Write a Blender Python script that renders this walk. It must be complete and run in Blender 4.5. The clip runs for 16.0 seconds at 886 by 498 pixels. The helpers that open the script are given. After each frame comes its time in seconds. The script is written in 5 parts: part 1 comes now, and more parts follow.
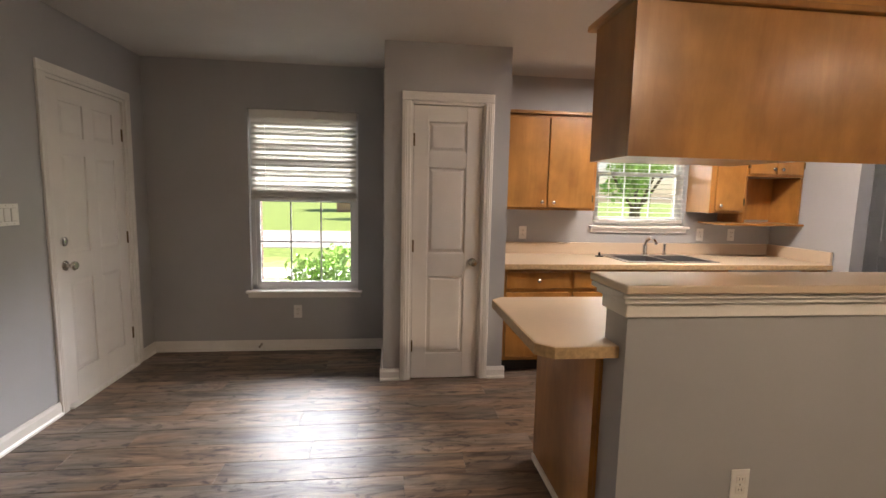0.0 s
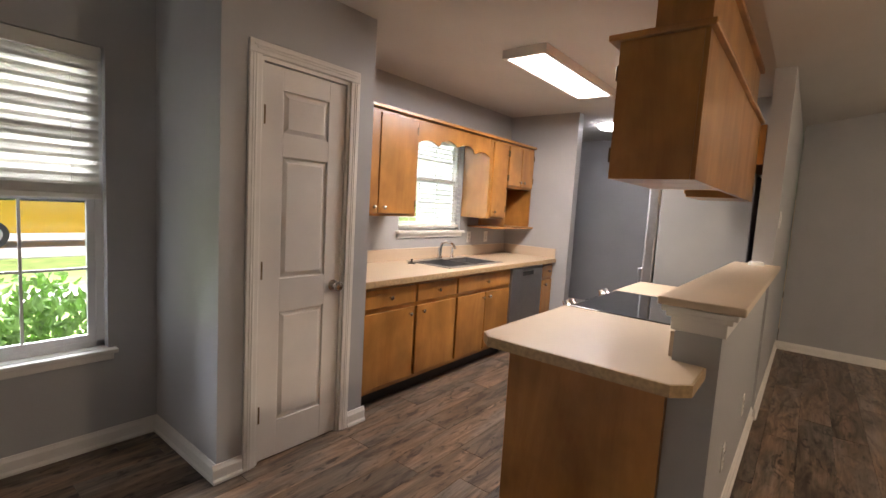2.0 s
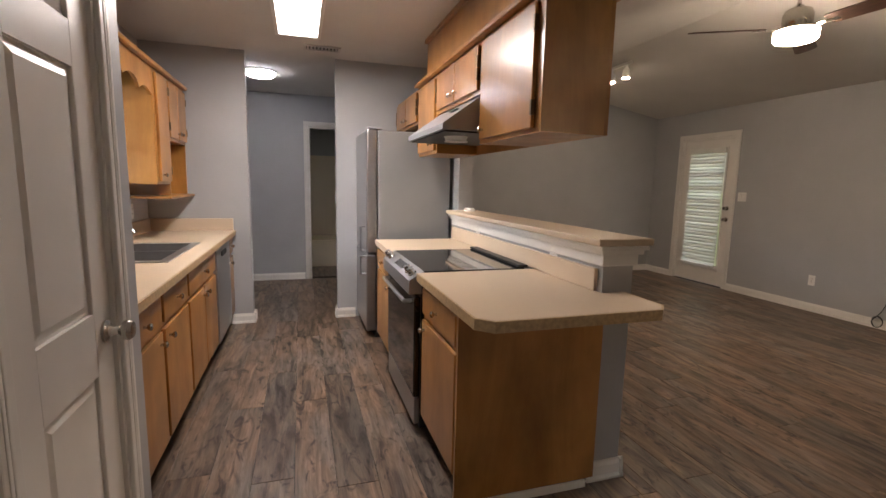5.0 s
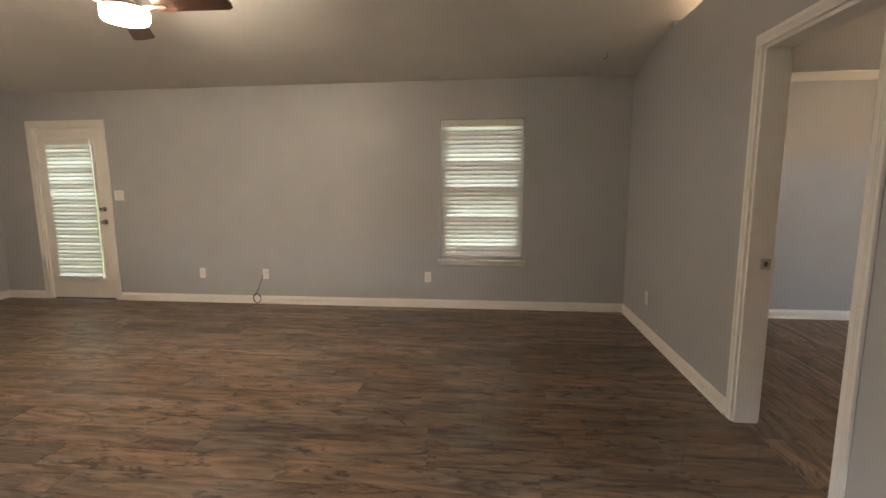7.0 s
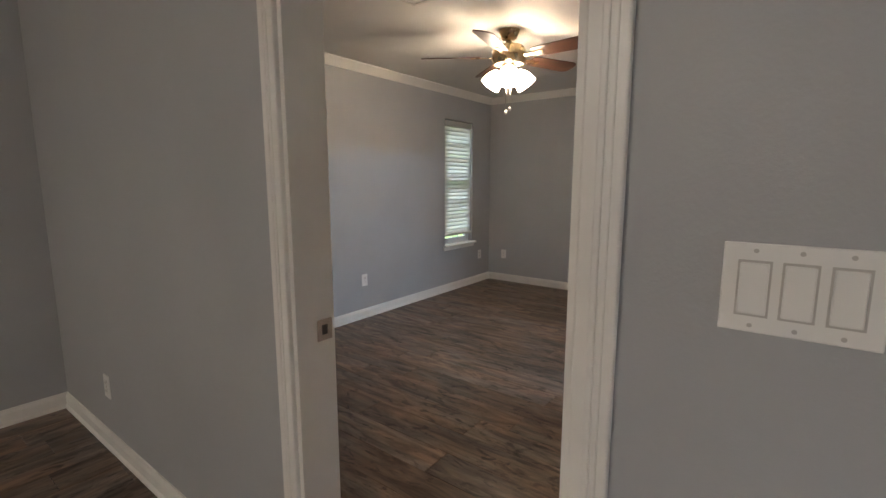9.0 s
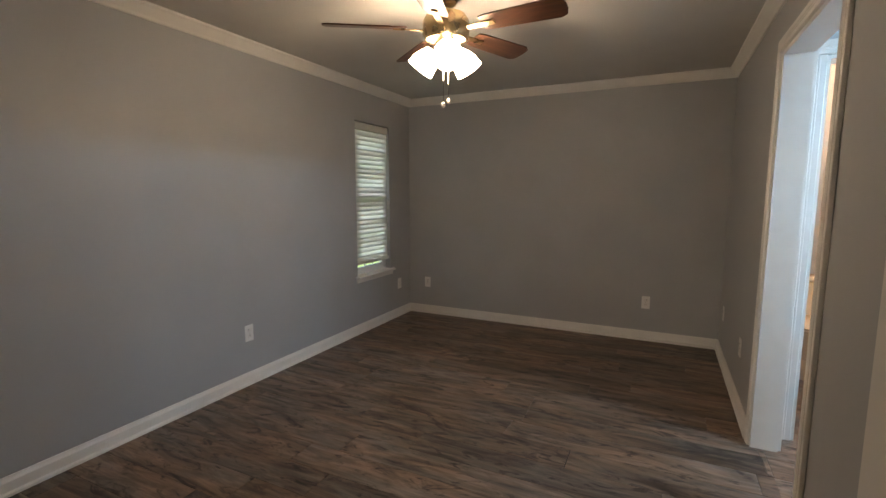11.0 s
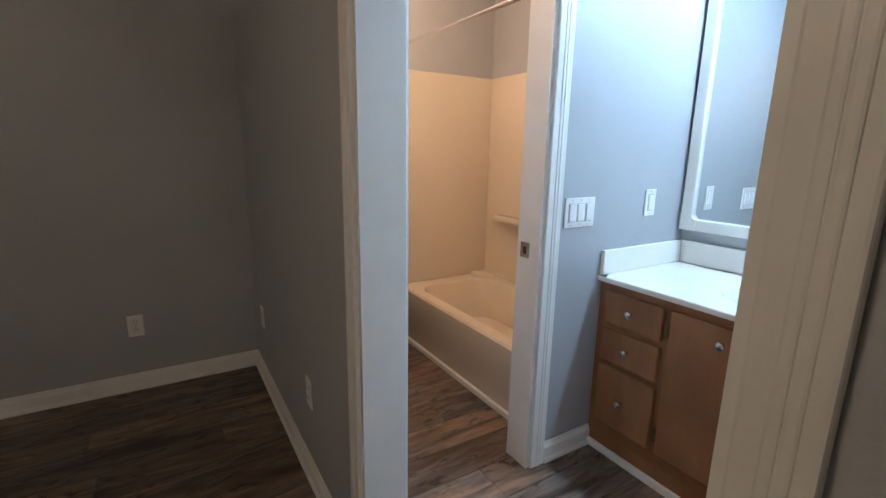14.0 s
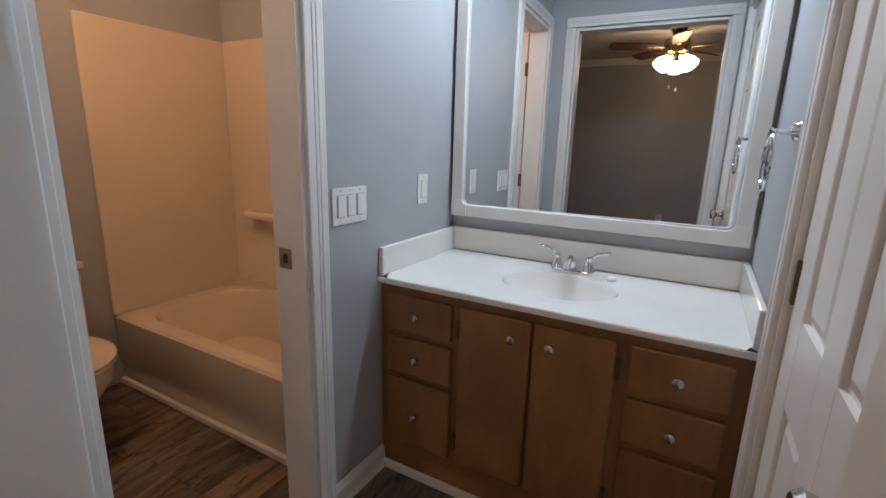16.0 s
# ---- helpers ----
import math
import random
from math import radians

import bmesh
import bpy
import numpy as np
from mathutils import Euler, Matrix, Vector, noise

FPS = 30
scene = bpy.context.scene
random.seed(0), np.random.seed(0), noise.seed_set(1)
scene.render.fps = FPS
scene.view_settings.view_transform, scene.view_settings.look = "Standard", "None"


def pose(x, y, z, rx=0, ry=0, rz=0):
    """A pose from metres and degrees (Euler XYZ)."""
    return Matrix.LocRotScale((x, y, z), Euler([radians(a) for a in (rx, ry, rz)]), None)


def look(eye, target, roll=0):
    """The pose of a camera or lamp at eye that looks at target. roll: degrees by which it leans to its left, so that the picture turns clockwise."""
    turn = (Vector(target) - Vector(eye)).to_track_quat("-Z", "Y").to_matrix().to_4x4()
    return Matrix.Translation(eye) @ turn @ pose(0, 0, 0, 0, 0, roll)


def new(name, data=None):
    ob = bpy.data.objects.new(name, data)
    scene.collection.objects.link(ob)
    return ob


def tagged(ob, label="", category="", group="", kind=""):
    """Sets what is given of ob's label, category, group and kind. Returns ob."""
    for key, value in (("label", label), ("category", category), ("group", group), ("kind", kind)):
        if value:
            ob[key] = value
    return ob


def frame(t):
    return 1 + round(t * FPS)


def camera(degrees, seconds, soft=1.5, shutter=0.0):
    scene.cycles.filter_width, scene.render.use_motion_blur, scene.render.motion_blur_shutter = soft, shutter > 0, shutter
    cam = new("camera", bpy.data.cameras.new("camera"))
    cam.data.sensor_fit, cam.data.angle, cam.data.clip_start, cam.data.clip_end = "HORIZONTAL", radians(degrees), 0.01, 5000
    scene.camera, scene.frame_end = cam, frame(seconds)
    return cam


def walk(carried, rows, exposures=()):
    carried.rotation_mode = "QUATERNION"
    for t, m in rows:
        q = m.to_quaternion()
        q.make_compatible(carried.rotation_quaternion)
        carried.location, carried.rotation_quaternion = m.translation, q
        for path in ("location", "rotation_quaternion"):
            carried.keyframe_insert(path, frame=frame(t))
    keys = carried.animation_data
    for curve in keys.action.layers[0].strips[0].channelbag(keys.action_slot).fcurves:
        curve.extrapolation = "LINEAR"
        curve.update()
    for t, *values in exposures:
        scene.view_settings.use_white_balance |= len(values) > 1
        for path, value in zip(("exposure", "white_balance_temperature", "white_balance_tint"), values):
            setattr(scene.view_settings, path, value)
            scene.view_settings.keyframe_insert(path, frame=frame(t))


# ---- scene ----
cam = camera(88.1, 16.0)
PATH = [
    (0, (-0.144, -0.764, 1.376), (0.086, 1.209, 1.145), 1.2),
    (0.5, (-0.451, -0.493, 1.39), (0.197, 1.387, 1.17), 1.9),
    (1, (-0.708, -0.19, 1.385), (0.305, 1.523, 1.18), 2.4),
    (1.5, (-0.94, 0.157, 1.366), (0.377, 1.652, 1.184), 2.9),
    (2, (-1.173, 0.456, 1.388), (0.383, 1.697, 1.194), 3.4),
    (2.5, (-1.362, 0.693, 1.38), (0.355, 1.702, 1.192), 3.7),
    (3, (-1.393, 1.04, 1.344), (0.421, 1.867, 1.18), 3.5),
    (3.2, (-1.377, 1.182, 1.349), (0.475, 1.919, 1.181), 3.2),
    (5.3, (-0.902, 2.114, 1.311), (0.865, 1.221, 1.029), 0.5),
    (5.5, (-0.854, 2.149, 1.332), (0.795, 1.053, 1.048), -0.1),
    (6, (-0.76, 2.116, 1.327), (0.521, 0.611, 1.019), -0.1),
    (6.5, (-0.73, 1.874, 1.337), (0.099, 0.078, 1.04), 0.5),
    (7, (-0.768, 1.492, 1.338), (-0.547, -0.477, 1.062), -0.3),
    (7.5, (-0.861, 1.056, 1.314), (-1.281, -0.885, 1.077), -0.0),
    (8, (-1.068, 0.615, 1.334), (-1.906, -1.185, 1.088), -0.4),
    (8.5, (-1.246, 0.211, 1.316), (-2.503, -1.317, 1.029), -0.5),
    (9, (-1.438, -0.102, 1.32), (-3.014, -1.296, 1.023), -0.0),
    (9.5, (-1.674, -0.296, 1.321), (-3.369, -1.323, 1.053), 0.7),
    (10, (-1.846, -0.485, 1.326), (-3.631, -1.357, 1.089), 0.7),
    (10.2, (-1.93, -0.545, 1.326), (-3.73, -1.389, 1.113), 0.5),
    (12.3, (-2.733, -0.837, 1.409), (-4.497, -1.72, 1.08), -0.2),
    (12.5, (-2.874, -0.834, 1.41), (-4.708, -1.555, 1.067), -0.2),
    (13, (-3.261, -0.788, 1.393), (-5.209, -1.083, 1.053), 0.4),
    (13.5, (-3.644, -0.717, 1.336), (-5.583, -0.392, 0.968), -0.3),
    (14, (-3.937, -0.649, 1.289), (-5.6, 0.377, 0.864), 1.1),
    (14.5, (-4.081, -0.52, 1.28), (-5.495, 0.833, 0.866), 1.0),
    (15, (-4.172, -0.419, 1.287), (-5.361, 1.121, 0.824), 0.8),
    (15.5, (-4.189, -0.378, 1.265), (-5.208, 1.27, 0.768), 1.3),
    (16, (-4.201, -0.391, 1.263), (-5.147, 1.312, 0.809), 1.6),
]
EXPOSURES = ((0, 0.6, 7400, 19), (3, 0.75, 6900, 18), (5.5, 0.3, 6900, 18), (6.5, 1.1, 7200, 15), (7.5, 1.05, 6200, 12), (8.5, 1.05, 5900, 12), (9.5, 0.85, 6000, 11), (10, 0.65, 6200, 11), (12.5, 0.65, 6400, 12), (13.5, 0.55, 5500, 9), (14.2, -0.15, 6200, 13), (15, -0.6, 6900, 20), (16, -0.75, 7400, 24))
walk(cam, [(t, look(eye, target, roll)) for t, eye, target, roll in PATH], EXPOSURES)

# ---- world, sun, exposure ----
wd = bpy.data.worlds.new("sky")
scene.world = wd
wd.use_nodes = True
wn = wd.node_tree.nodes
sky = wn.new("ShaderNodeTexSky")
sky.sky_type, sky.sun_disc = "NISHITA", False
sky.sun_elevation, sky.sun_rotation = radians(58), radians(90)
wd.node_tree.links.new(sky.outputs[0], wn["Background"].inputs[0])
wn["Background"].inputs[1].default_value = 0.15
sun = new("sun", bpy.data.lights.new("sun", "SUN"))
sun.data.energy, sun.data.angle, sun.data.color = 5.0, radians(0.5), (1, 0.95, 0.88)
sun.matrix_world = look((0, 0, 20), (-12.5, 0.5, 0))


def lamp(name, kind, place, energy, colour, size=0.1, target=None, size_y=None):
    ob = new(name, bpy.data.lights.new(name, kind))
    ob.data.energy, ob.data.color = energy, colour
    if kind == "AREA":
        ob.data.shape = "RECTANGLE"
        ob.data.size, ob.data.size_y = size, size_y or size
    else:
        ob.data.shadow_soft_size = size
    ob.matrix_world = look(place, target) if target else Matrix.Translation(place)
    return ob


WARM, COOL, SOFT = (1.0, 0.72, 0.45), (0.84, 0.92, 1.0), (1.0, 0.86, 0.7)
lamp("kitchen_panel_lamp", "AREA", (2.13, 2.02, 2.365), 31, (1.0, 0.97, 0.93), 1.18, (2.13, 2.0201, 0), 0.24)
lamp("vanity_lamp", "AREA", (-4.6, 1.3, 2.2), 30, (0.56, 0.79, 1.0), 0.7, (-4.6, 0.6, 0.6), 0.1)
lamp("tub_lamp", "POINT", (-5.95, 0.35, 2.25), 28, (1.0, 0.65, 0.4), 0.1)
# unseen area lamps added to boost daylight from beyond the porch and back garden
lamp("front_sky_fill", "AREA", (0.5, 9.5, 4.2), 2300, (0.8, 0.9, 1.0), 9, (0.5, 3.3, 0.9), 3.2)
lamp("back_sky_fill", "AREA", (-1.2, -9.0, 2.8), 330, (0.85, 0.93, 1.0), 12, (-1.2, -3.4, 1.2), 3.4)

# ---- materials ----


def material(name, colour, rough=0.5, metal=0.0, var=0.06, scale=6.0, bump=0.0, bump_scale=80.0, coat=0.0, emit=0.0):
    m = bpy.data.materials.new(name)
    m.use_nodes = True
    n, l = m.node_tree.nodes, m.node_tree.links
    b = n["Principled BSDF"]
    b.inputs["Roughness"].default_value, b.inputs["Metallic"].default_value = rough, metal
    b.inputs["Coat Weight"].default_value = coat
    c = (*colour, 1)
    if var:
        co = n.new("ShaderNodeTexCoord")
        t = n.new("ShaderNodeTexNoise")
        t.inputs["Scale"].default_value, t.inputs["Detail"].default_value = scale, 6
        l.new(co.outputs["Object"], t.inputs["Vector"])
        r = n.new("ShaderNodeValToRGB")
        r.color_ramp.elements[0].position, r.color_ramp.elements[1].position = 0.3, 0.7
        r.color_ramp.elements[0].color = (*[v * (1 - var) for v in colour], 1)
        r.color_ramp.elements[1].color = (*[min(1, v * (1 + var)) for v in colour], 1)
        l.new(t.outputs[0], r.inputs[0])
        l.new(r.outputs[0], b.inputs["Base Color"])
        mr = n.new("ShaderNodeMapRange")
        mr.inputs["To Min"].default_value, mr.inputs["To Max"].default_value = max(0, rough - 0.06), min(1, rough + 0.06)
        l.new(t.outputs[0], mr.inputs["Value"])
        l.new(mr.outputs[0], b.inputs["Roughness"])
        if bump:
            t2 = n.new("ShaderNodeTexNoise")
            t2.inputs["Scale"].default_value, t2.inputs["Detail"].default_value = bump_scale, 4
            l.new(co.outputs["Object"], t2.inputs["Vector"])
            bp = n.new("ShaderNodeBump")
            bp.inputs["Strength"].default_value, bp.inputs["Distance"].default_value = bump, 0.002
            l.new(t2.outputs[0], bp.inputs["Height"])
            l.new(bp.outputs[0], b.inputs["Normal"])
    else:
        b.inputs["Base Color"].default_value = c
    if emit:
        b.inputs["Emission Color"].default_value, b.inputs["Emission Strength"].default_value = c, emit
    return m


def wood(name, dark, light, rough, stretch, scale, rand=0.5, coat=0.0, bump=0.15, blotch=None, rand_tone=0.0):
    """Streaked wood along the local axis with the smallest stretch value."""
    m = bpy.data.materials.new(name)
    m.use_nodes = True
    n, l = m.node_tree.nodes, m.node_tree.links
    b = n["Principled BSDF"]
    b.inputs["Coat Weight"].default_value, b.inputs["Coat Roughness"].default_value = coat, 0.2
    co, info = n.new("ShaderNodeTexCoord"), n.new("ShaderNodeObjectInfo")
    mul = n.new("ShaderNodeMath")
    mul.operation, mul.inputs[1].default_value = "MULTIPLY", 37.0 * rand
    l.new(info.outputs["Random"], mul.inputs[0])
    add = n.new("ShaderNodeVectorMath")
    l.new(co.outputs["Object"], add.inputs[0])
    l.new(mul.outputs[0], add.inputs[1])
    mp = n.new("ShaderNodeMapping")
    mp.inputs["Scale"].default_value = stretch
    l.new(add.outputs[0], mp.inputs["Vector"])
    t = n.new("ShaderNodeTexNoise")
    t.inputs["Scale"].default_value, t.inputs["Detail"].default_value, t.inputs["Roughness"].default_value = scale, 9, 0.68
    t.inputs["Distortion"].default_value = 0.6
    l.new(mp.outputs[0], t.inputs["Vector"])
    r = n.new("ShaderNodeValToRGB")
    e = r.color_ramp.elements
    e[0].position, e[0].color, e[1].position, e[1].color = 0.36, (*dark, 1), 0.66, (*light, 1)
    l.new(t.outputs[0], r.inputs[0])
    last = r.outputs[0]
    if blotch:
        t3 = n.new("ShaderNodeTexNoise")
        t3.inputs["Scale"].default_value, t3.inputs["Detail"].default_value = blotch[0], 3
        l.new(add.outputs[0], t3.inputs["Vector"])
        r3 = n.new("ShaderNodeValToRGB")
        r3.color_ramp.elements[0].position, r3.color_ramp.elements[1].position = 0.35, 0.65
        r3.color_ramp.elements[0].color, r3.color_ramp.elements[1].color = (*[blotch[1]] * 3, 1), (1, 1, 1, 1)
        l.new(t3.outputs[0], r3.inputs[0])
        mx = n.new("ShaderNodeMix")
        mx.data_type, mx.blend_type, mx.inputs[0].default_value = "RGBA", "MULTIPLY", 1.0
        l.new(last, mx.inputs[6])
        l.new(r3.outputs[0], mx.inputs[7])
        last = mx.outputs[2]
    if rand_tone:
        hs = n.new("ShaderNodeHueSaturation")
        mr = n.new("ShaderNodeMapRange")
        mr.inputs["To Min"].default_value, mr.inputs["To Max"].default_value = 1 - rand_tone, 1 + rand_tone
        l.new(info.outputs["Random"], mr.inputs["Value"])
        l.new(mr.outputs[0], hs.inputs["Value"])
        l.new(last, hs.inputs["Color"])
        last = hs.outputs[0]
    l.new(last, b.inputs["Base Color"])
    mr2 = n.new("ShaderNodeMapRange")
    mr2.inputs["To Min"].default_value, mr2.inputs["To Max"].default_value = rough + 0.08, rough - 0.06
    l.new(t.outputs[0], mr2.inputs["Value"])
    l.new(mr2.outputs[0], b.inputs["Roughness"])
    bp = n.new("ShaderNodeBump")
    bp.inputs["Strength"].default_value, bp.inputs["Distance"].default_value = bump, 0.002
    l.new(t.outputs[0], bp.inputs["Height"])
    l.new(bp.outputs[0], b.inputs["Normal"])
    return m


def rustic_plank():
    """Brown and grey vinyl plank: broad tone patches, long streaks, fine grain and dark knots along local x."""
    m = bpy.data.materials.new("vinyl_plank")
    m.use_nodes = True
    n, l = m.node_tree.nodes, m.node_tree.links
    b = n["Principled BSDF"]
    co, info = n.new("ShaderNodeTexCoord"), n.new("ShaderNodeObjectInfo")
    mul = n.new("ShaderNodeMath")
    mul.operation, mul.inputs[1].default_value = "MULTIPLY", 53.0
    l.new(info.outputs["Random"], mul.inputs[0])
    add = n.new("ShaderNodeVectorMath")
    l.new(co.outputs["Object"], add.inputs[0])
    l.new(mul.outputs[0], add.inputs[1])

    def grain(stretch, scale, detail, distortion, low, high, dark, light):
        mp = n.new("ShaderNodeMapping")
        mp.inputs["Scale"].default_value = stretch
        l.new(add.outputs[0], mp.inputs["Vector"])
        t = n.new("ShaderNodeTexNoise")
        t.inputs["Scale"].default_value, t.inputs["Detail"].default_value = scale, detail
        t.inputs["Roughness"].default_value, t.inputs["Distortion"].default_value = 0.62, distortion
        l.new(mp.outputs[0], t.inputs["Vector"])
        r = n.new("ShaderNodeValToRGB")
        e = r.color_ramp.elements
        e[0].position, e[0].color, e[1].position, e[1].color = low, (*dark, 1), high, (*light, 1)
        l.new(t.outputs[0], r.inputs[0])
        return t, r

    def times(a, c):
        mx = n.new("ShaderNodeMix")
        mx.data_type, mx.blend_type, mx.inputs[0].default_value = "RGBA", "MULTIPLY", 1.0
        l.new(a, mx.inputs[6])
        l.new(c, mx.inputs[7])
        return mx.outputs[2]

    _, tone = grain((0.6, 2.5, 1), 2.2, 3, 0.3, 0.4, 0.6, (0.205, 0.168, 0.14), (0.27, 0.18, 0.122))
    streak_t, streak = grain((0.9, 5.0, 1), 2.6, 7, 1.0, 0.34, 0.62, (0.26, 0.245, 0.235), (1, 1, 1))
    fine_t, fine = grain((2.0, 36, 1), 3.0, 5, 0.2, 0.3, 0.65, (0.74, 0.73, 0.72), (1.12, 1.1, 1.08))
    _, knot = grain((2.2, 6, 1), 2.4, 4, 1.6, 0.33, 0.45, (0.24, 0.22, 0.22), (1, 1, 1))
    last = times(times(times(tone.outputs[0], streak.outputs[0]), fine.outputs[0]), knot.outputs[0])
    hs, mr = n.new("ShaderNodeHueSaturation"), n.new("ShaderNodeMapRange")
    mr.inputs["To Min"].default_value, mr.inputs["To Max"].default_value = 0.68, 1.2
    l.new(info.outputs["Random"], mr.inputs["Value"])
    l.new(mr.outputs[0], hs.inputs["Value"])
    l.new(last, hs.inputs["Color"])
    l.new(hs.outputs[0], b.inputs["Base Color"])
    m2 = n.new("ShaderNodeMapRange")
    m2.inputs["To Min"].default_value, m2.inputs["To Max"].default_value = 0.46, 0.28
    l.new(streak_t.outputs[0], m2.inputs["Value"])
    l.new(m2.outputs[0], b.inputs["Roughness"])
    b.inputs["Specular IOR Level"].default_value = 0.35
    bp = n.new("ShaderNodeBump")
    bp.inputs["Strength"].default_value, bp.inputs["Distance"].default_value = 0.2, 0.002
    l.new(fine_t.outputs[0], bp.inputs["Height"])
    l.new(bp.outputs[0], b.inputs["Normal"])
    return m


PAINT = material("grey_wall_paint", (0.4, 0.405, 0.415), 0.45, var=0.04, scale=2.5, bump=0.25, bump_scale=140)
CEIL = material("ceiling_white", (0.62, 0.6, 0.57), 0.85, var=0.03, scale=3, bump=0.6, bump_scale=90)
TRIM = material("white_trim_paint", (0.76, 0.74, 0.7), 0.35, var=0.03, scale=9, bump=0.06)
DOORW = material("white_door_paint", (0.76, 0.73, 0.69), 0.36, var=0.03, scale=6, bump=0.06)
VINYL = material("white_vinyl", (0.78, 0.79, 0.8), 0.35, var=0.02)
SLAT = material("blind_slat_white", (0.8, 0.78, 0.74), 0.45, var=0.03)
# vinyl slats let a little daylight through
sn, sl_ = SLAT.node_tree.nodes, SLAT.node_tree.links
thru, mixs = sn.new("ShaderNodeBsdfTranslucent"), sn.new("ShaderNodeMixShader")
thru.inputs[0].default_value = (0.8, 0.8, 0.74, 1)
mixs.inputs[0].default_value = 0.16
sl_.new(sn["Principled BSDF"].outputs[0], mixs.inputs[1])
sl_.new(thru.outputs[0], mixs.inputs[2])
sl_.new(mixs.outputs[0], sn["Material Output"].inputs[0])
PLATE = material("white_plastic_plate", (0.8, 0.79, 0.76), 0.3, var=0.02)
SLOT = material("dark_slot", (0.02, 0.02, 0.02), 0.6, var=0)
PLANK = rustic_plank()
GROUT = material("plank_gap", (0.02, 0.016, 0.013), 0.8, var=0.05)
MAPLE = wood("honey_maple", (0.36, 0.15, 0.034), (0.52, 0.245, 0.065), 0.3, (2.2, 2.2, 0.5), 2.0, 0.6, 0.4, 0.04, (3.5, 0.66))
VANW = wood("vanity_maple", (0.25, 0.105, 0.038), (0.36, 0.165, 0.065), 0.38, (2.2, 2.2, 0.35), 3.0, 0.6, 0.2, 0.05, (3.5, 0.75))
LAMIN = material("beige_laminate", (0.6, 0.475, 0.345), 0.36, var=0.03, scale=7)
EDGE = material("laminate_edge", (0.5, 0.35, 0.19), 0.4, var=0.2, scale=60)
STEEL = material("brushed_steel", (0.42, 0.42, 0.43), 0.32, 0.9, var=0.05, scale=30)
FRIDGE = material("grey_fridge_side", (0.25, 0.25, 0.25), 0.5, 0.15, var=0.04, scale=4, bump=0.2, bump_scale=300)
CHROME = material("chrome", (0.75, 0.75, 0.76), 0.1, 1.0, var=0)
NICKEL = material("satin_nickel", (0.55, 0.52, 0.48), 0.25, 1.0, var=0.04)
BLACKG = material("black_glass", (0.008, 0.008, 0.009), 0.06, var=0, coat=0.3)
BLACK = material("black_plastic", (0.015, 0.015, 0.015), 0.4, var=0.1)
GREYP = material("hood_grey", (0.36, 0.36, 0.38), 0.4, 0.5, var=0.04)
BRASS = material("antique_brass", (0.5, 0.38, 0.22), 0.28, 1.0, var=0.1, scale=20)
HINGE = material("aged_brass_hinge", (0.16, 0.11, 0.06), 0.4, 0.9, var=0.15, scale=40)
MARBLE = material("cultured_marble", (0.8, 0.77, 0.72), 0.14, var=0.03, scale=5, coat=0.3)
TUBM = material("bone_acrylic", (0.74, 0.64, 0.5), 0.16, var=0.02, scale=3, coat=0.3)
FANW = wood("fan_blade_walnut", (0.035, 0.02, 0.014), (0.12, 0.05, 0.028), 0.35, (0.5, 5, 5), 4, 0.5)
GLOW = material("lit_diffuser", (1.0, 0.97, 0.92), 0.5, var=0, emit=6)
GLOWW = material("lit_warm_glass", (1.0, 0.76, 0.5), 0.4, var=0, emit=34)
GLOWF = material("lit_fan_disc", (1.0, 0.84, 0.64), 0.4, var=0, emit=120)
GLOWS = material("lit_strip", (1.0, 0.74, 0.48), 0.4, var=0, emit=45)
GLOWD = material("lit_hall_dome", (0.9, 0.93, 1.0), 0.4, var=0, emit=28)
GLOWT = material("lit_spot_bulb", (1.0, 0.84, 0.64), 0.4, var=0, emit=220)
BRICK = material("porch_brick", (0.4, 0.24, 0.19), 0.85, var=0.25, scale=30, bump=0.5)
LAWN = material("lawn_green", (0.32, 0.46, 0.13), 0.9, var=0.3, scale=4, bump=0.6, bump_scale=40)
ROAD = material("pale_concrete", (0.66, 0.65, 0.62), 0.85, var=0.08, scale=3)
LEAF = material("shrub_leaf", (0.3, 0.5, 0.14), 0.5, var=0.45, scale=7)
BARK = material("bark", (0.12, 0.09, 0.07), 0.9, var=0.3, scale=12)
YELLOW = material("yellow_car_paint", (0.75, 0.42, 0.02), 0.25, var=0, coat=0.6)
ROOFM = material("shingle", (0.12, 0.11, 0.1), 0.9, var=0.3, scale=30)
VENTM = material("vent_enamel", (0.5, 0.48, 0.45), 0.45, var=0.03)
GLASS = bpy.data.materials.new("window_glass")
GLASS.use_nodes = True
gb = GLASS.node_tree.nodes["Principled BSDF"]
gb.inputs["Transmission Weight"].default_value, gb.inputs["Roughness"].default_value, gb.inputs["IOR"].default_value = 1.0, 0.0, 1.05
MIRROR = bpy.data.materials.new("mirror_silver")
MIRROR.use_nodes = True
mb = MIRROR.node_tree.nodes["Principled BSDF"]
mb.inputs["Metallic"].default_value, mb.inputs["Roughness"].default_value = 1.0, 0.01
mb.inputs["Base Color"].default_value = (0.86, 0.88, 0.88, 1)

# ---- building helpers ----


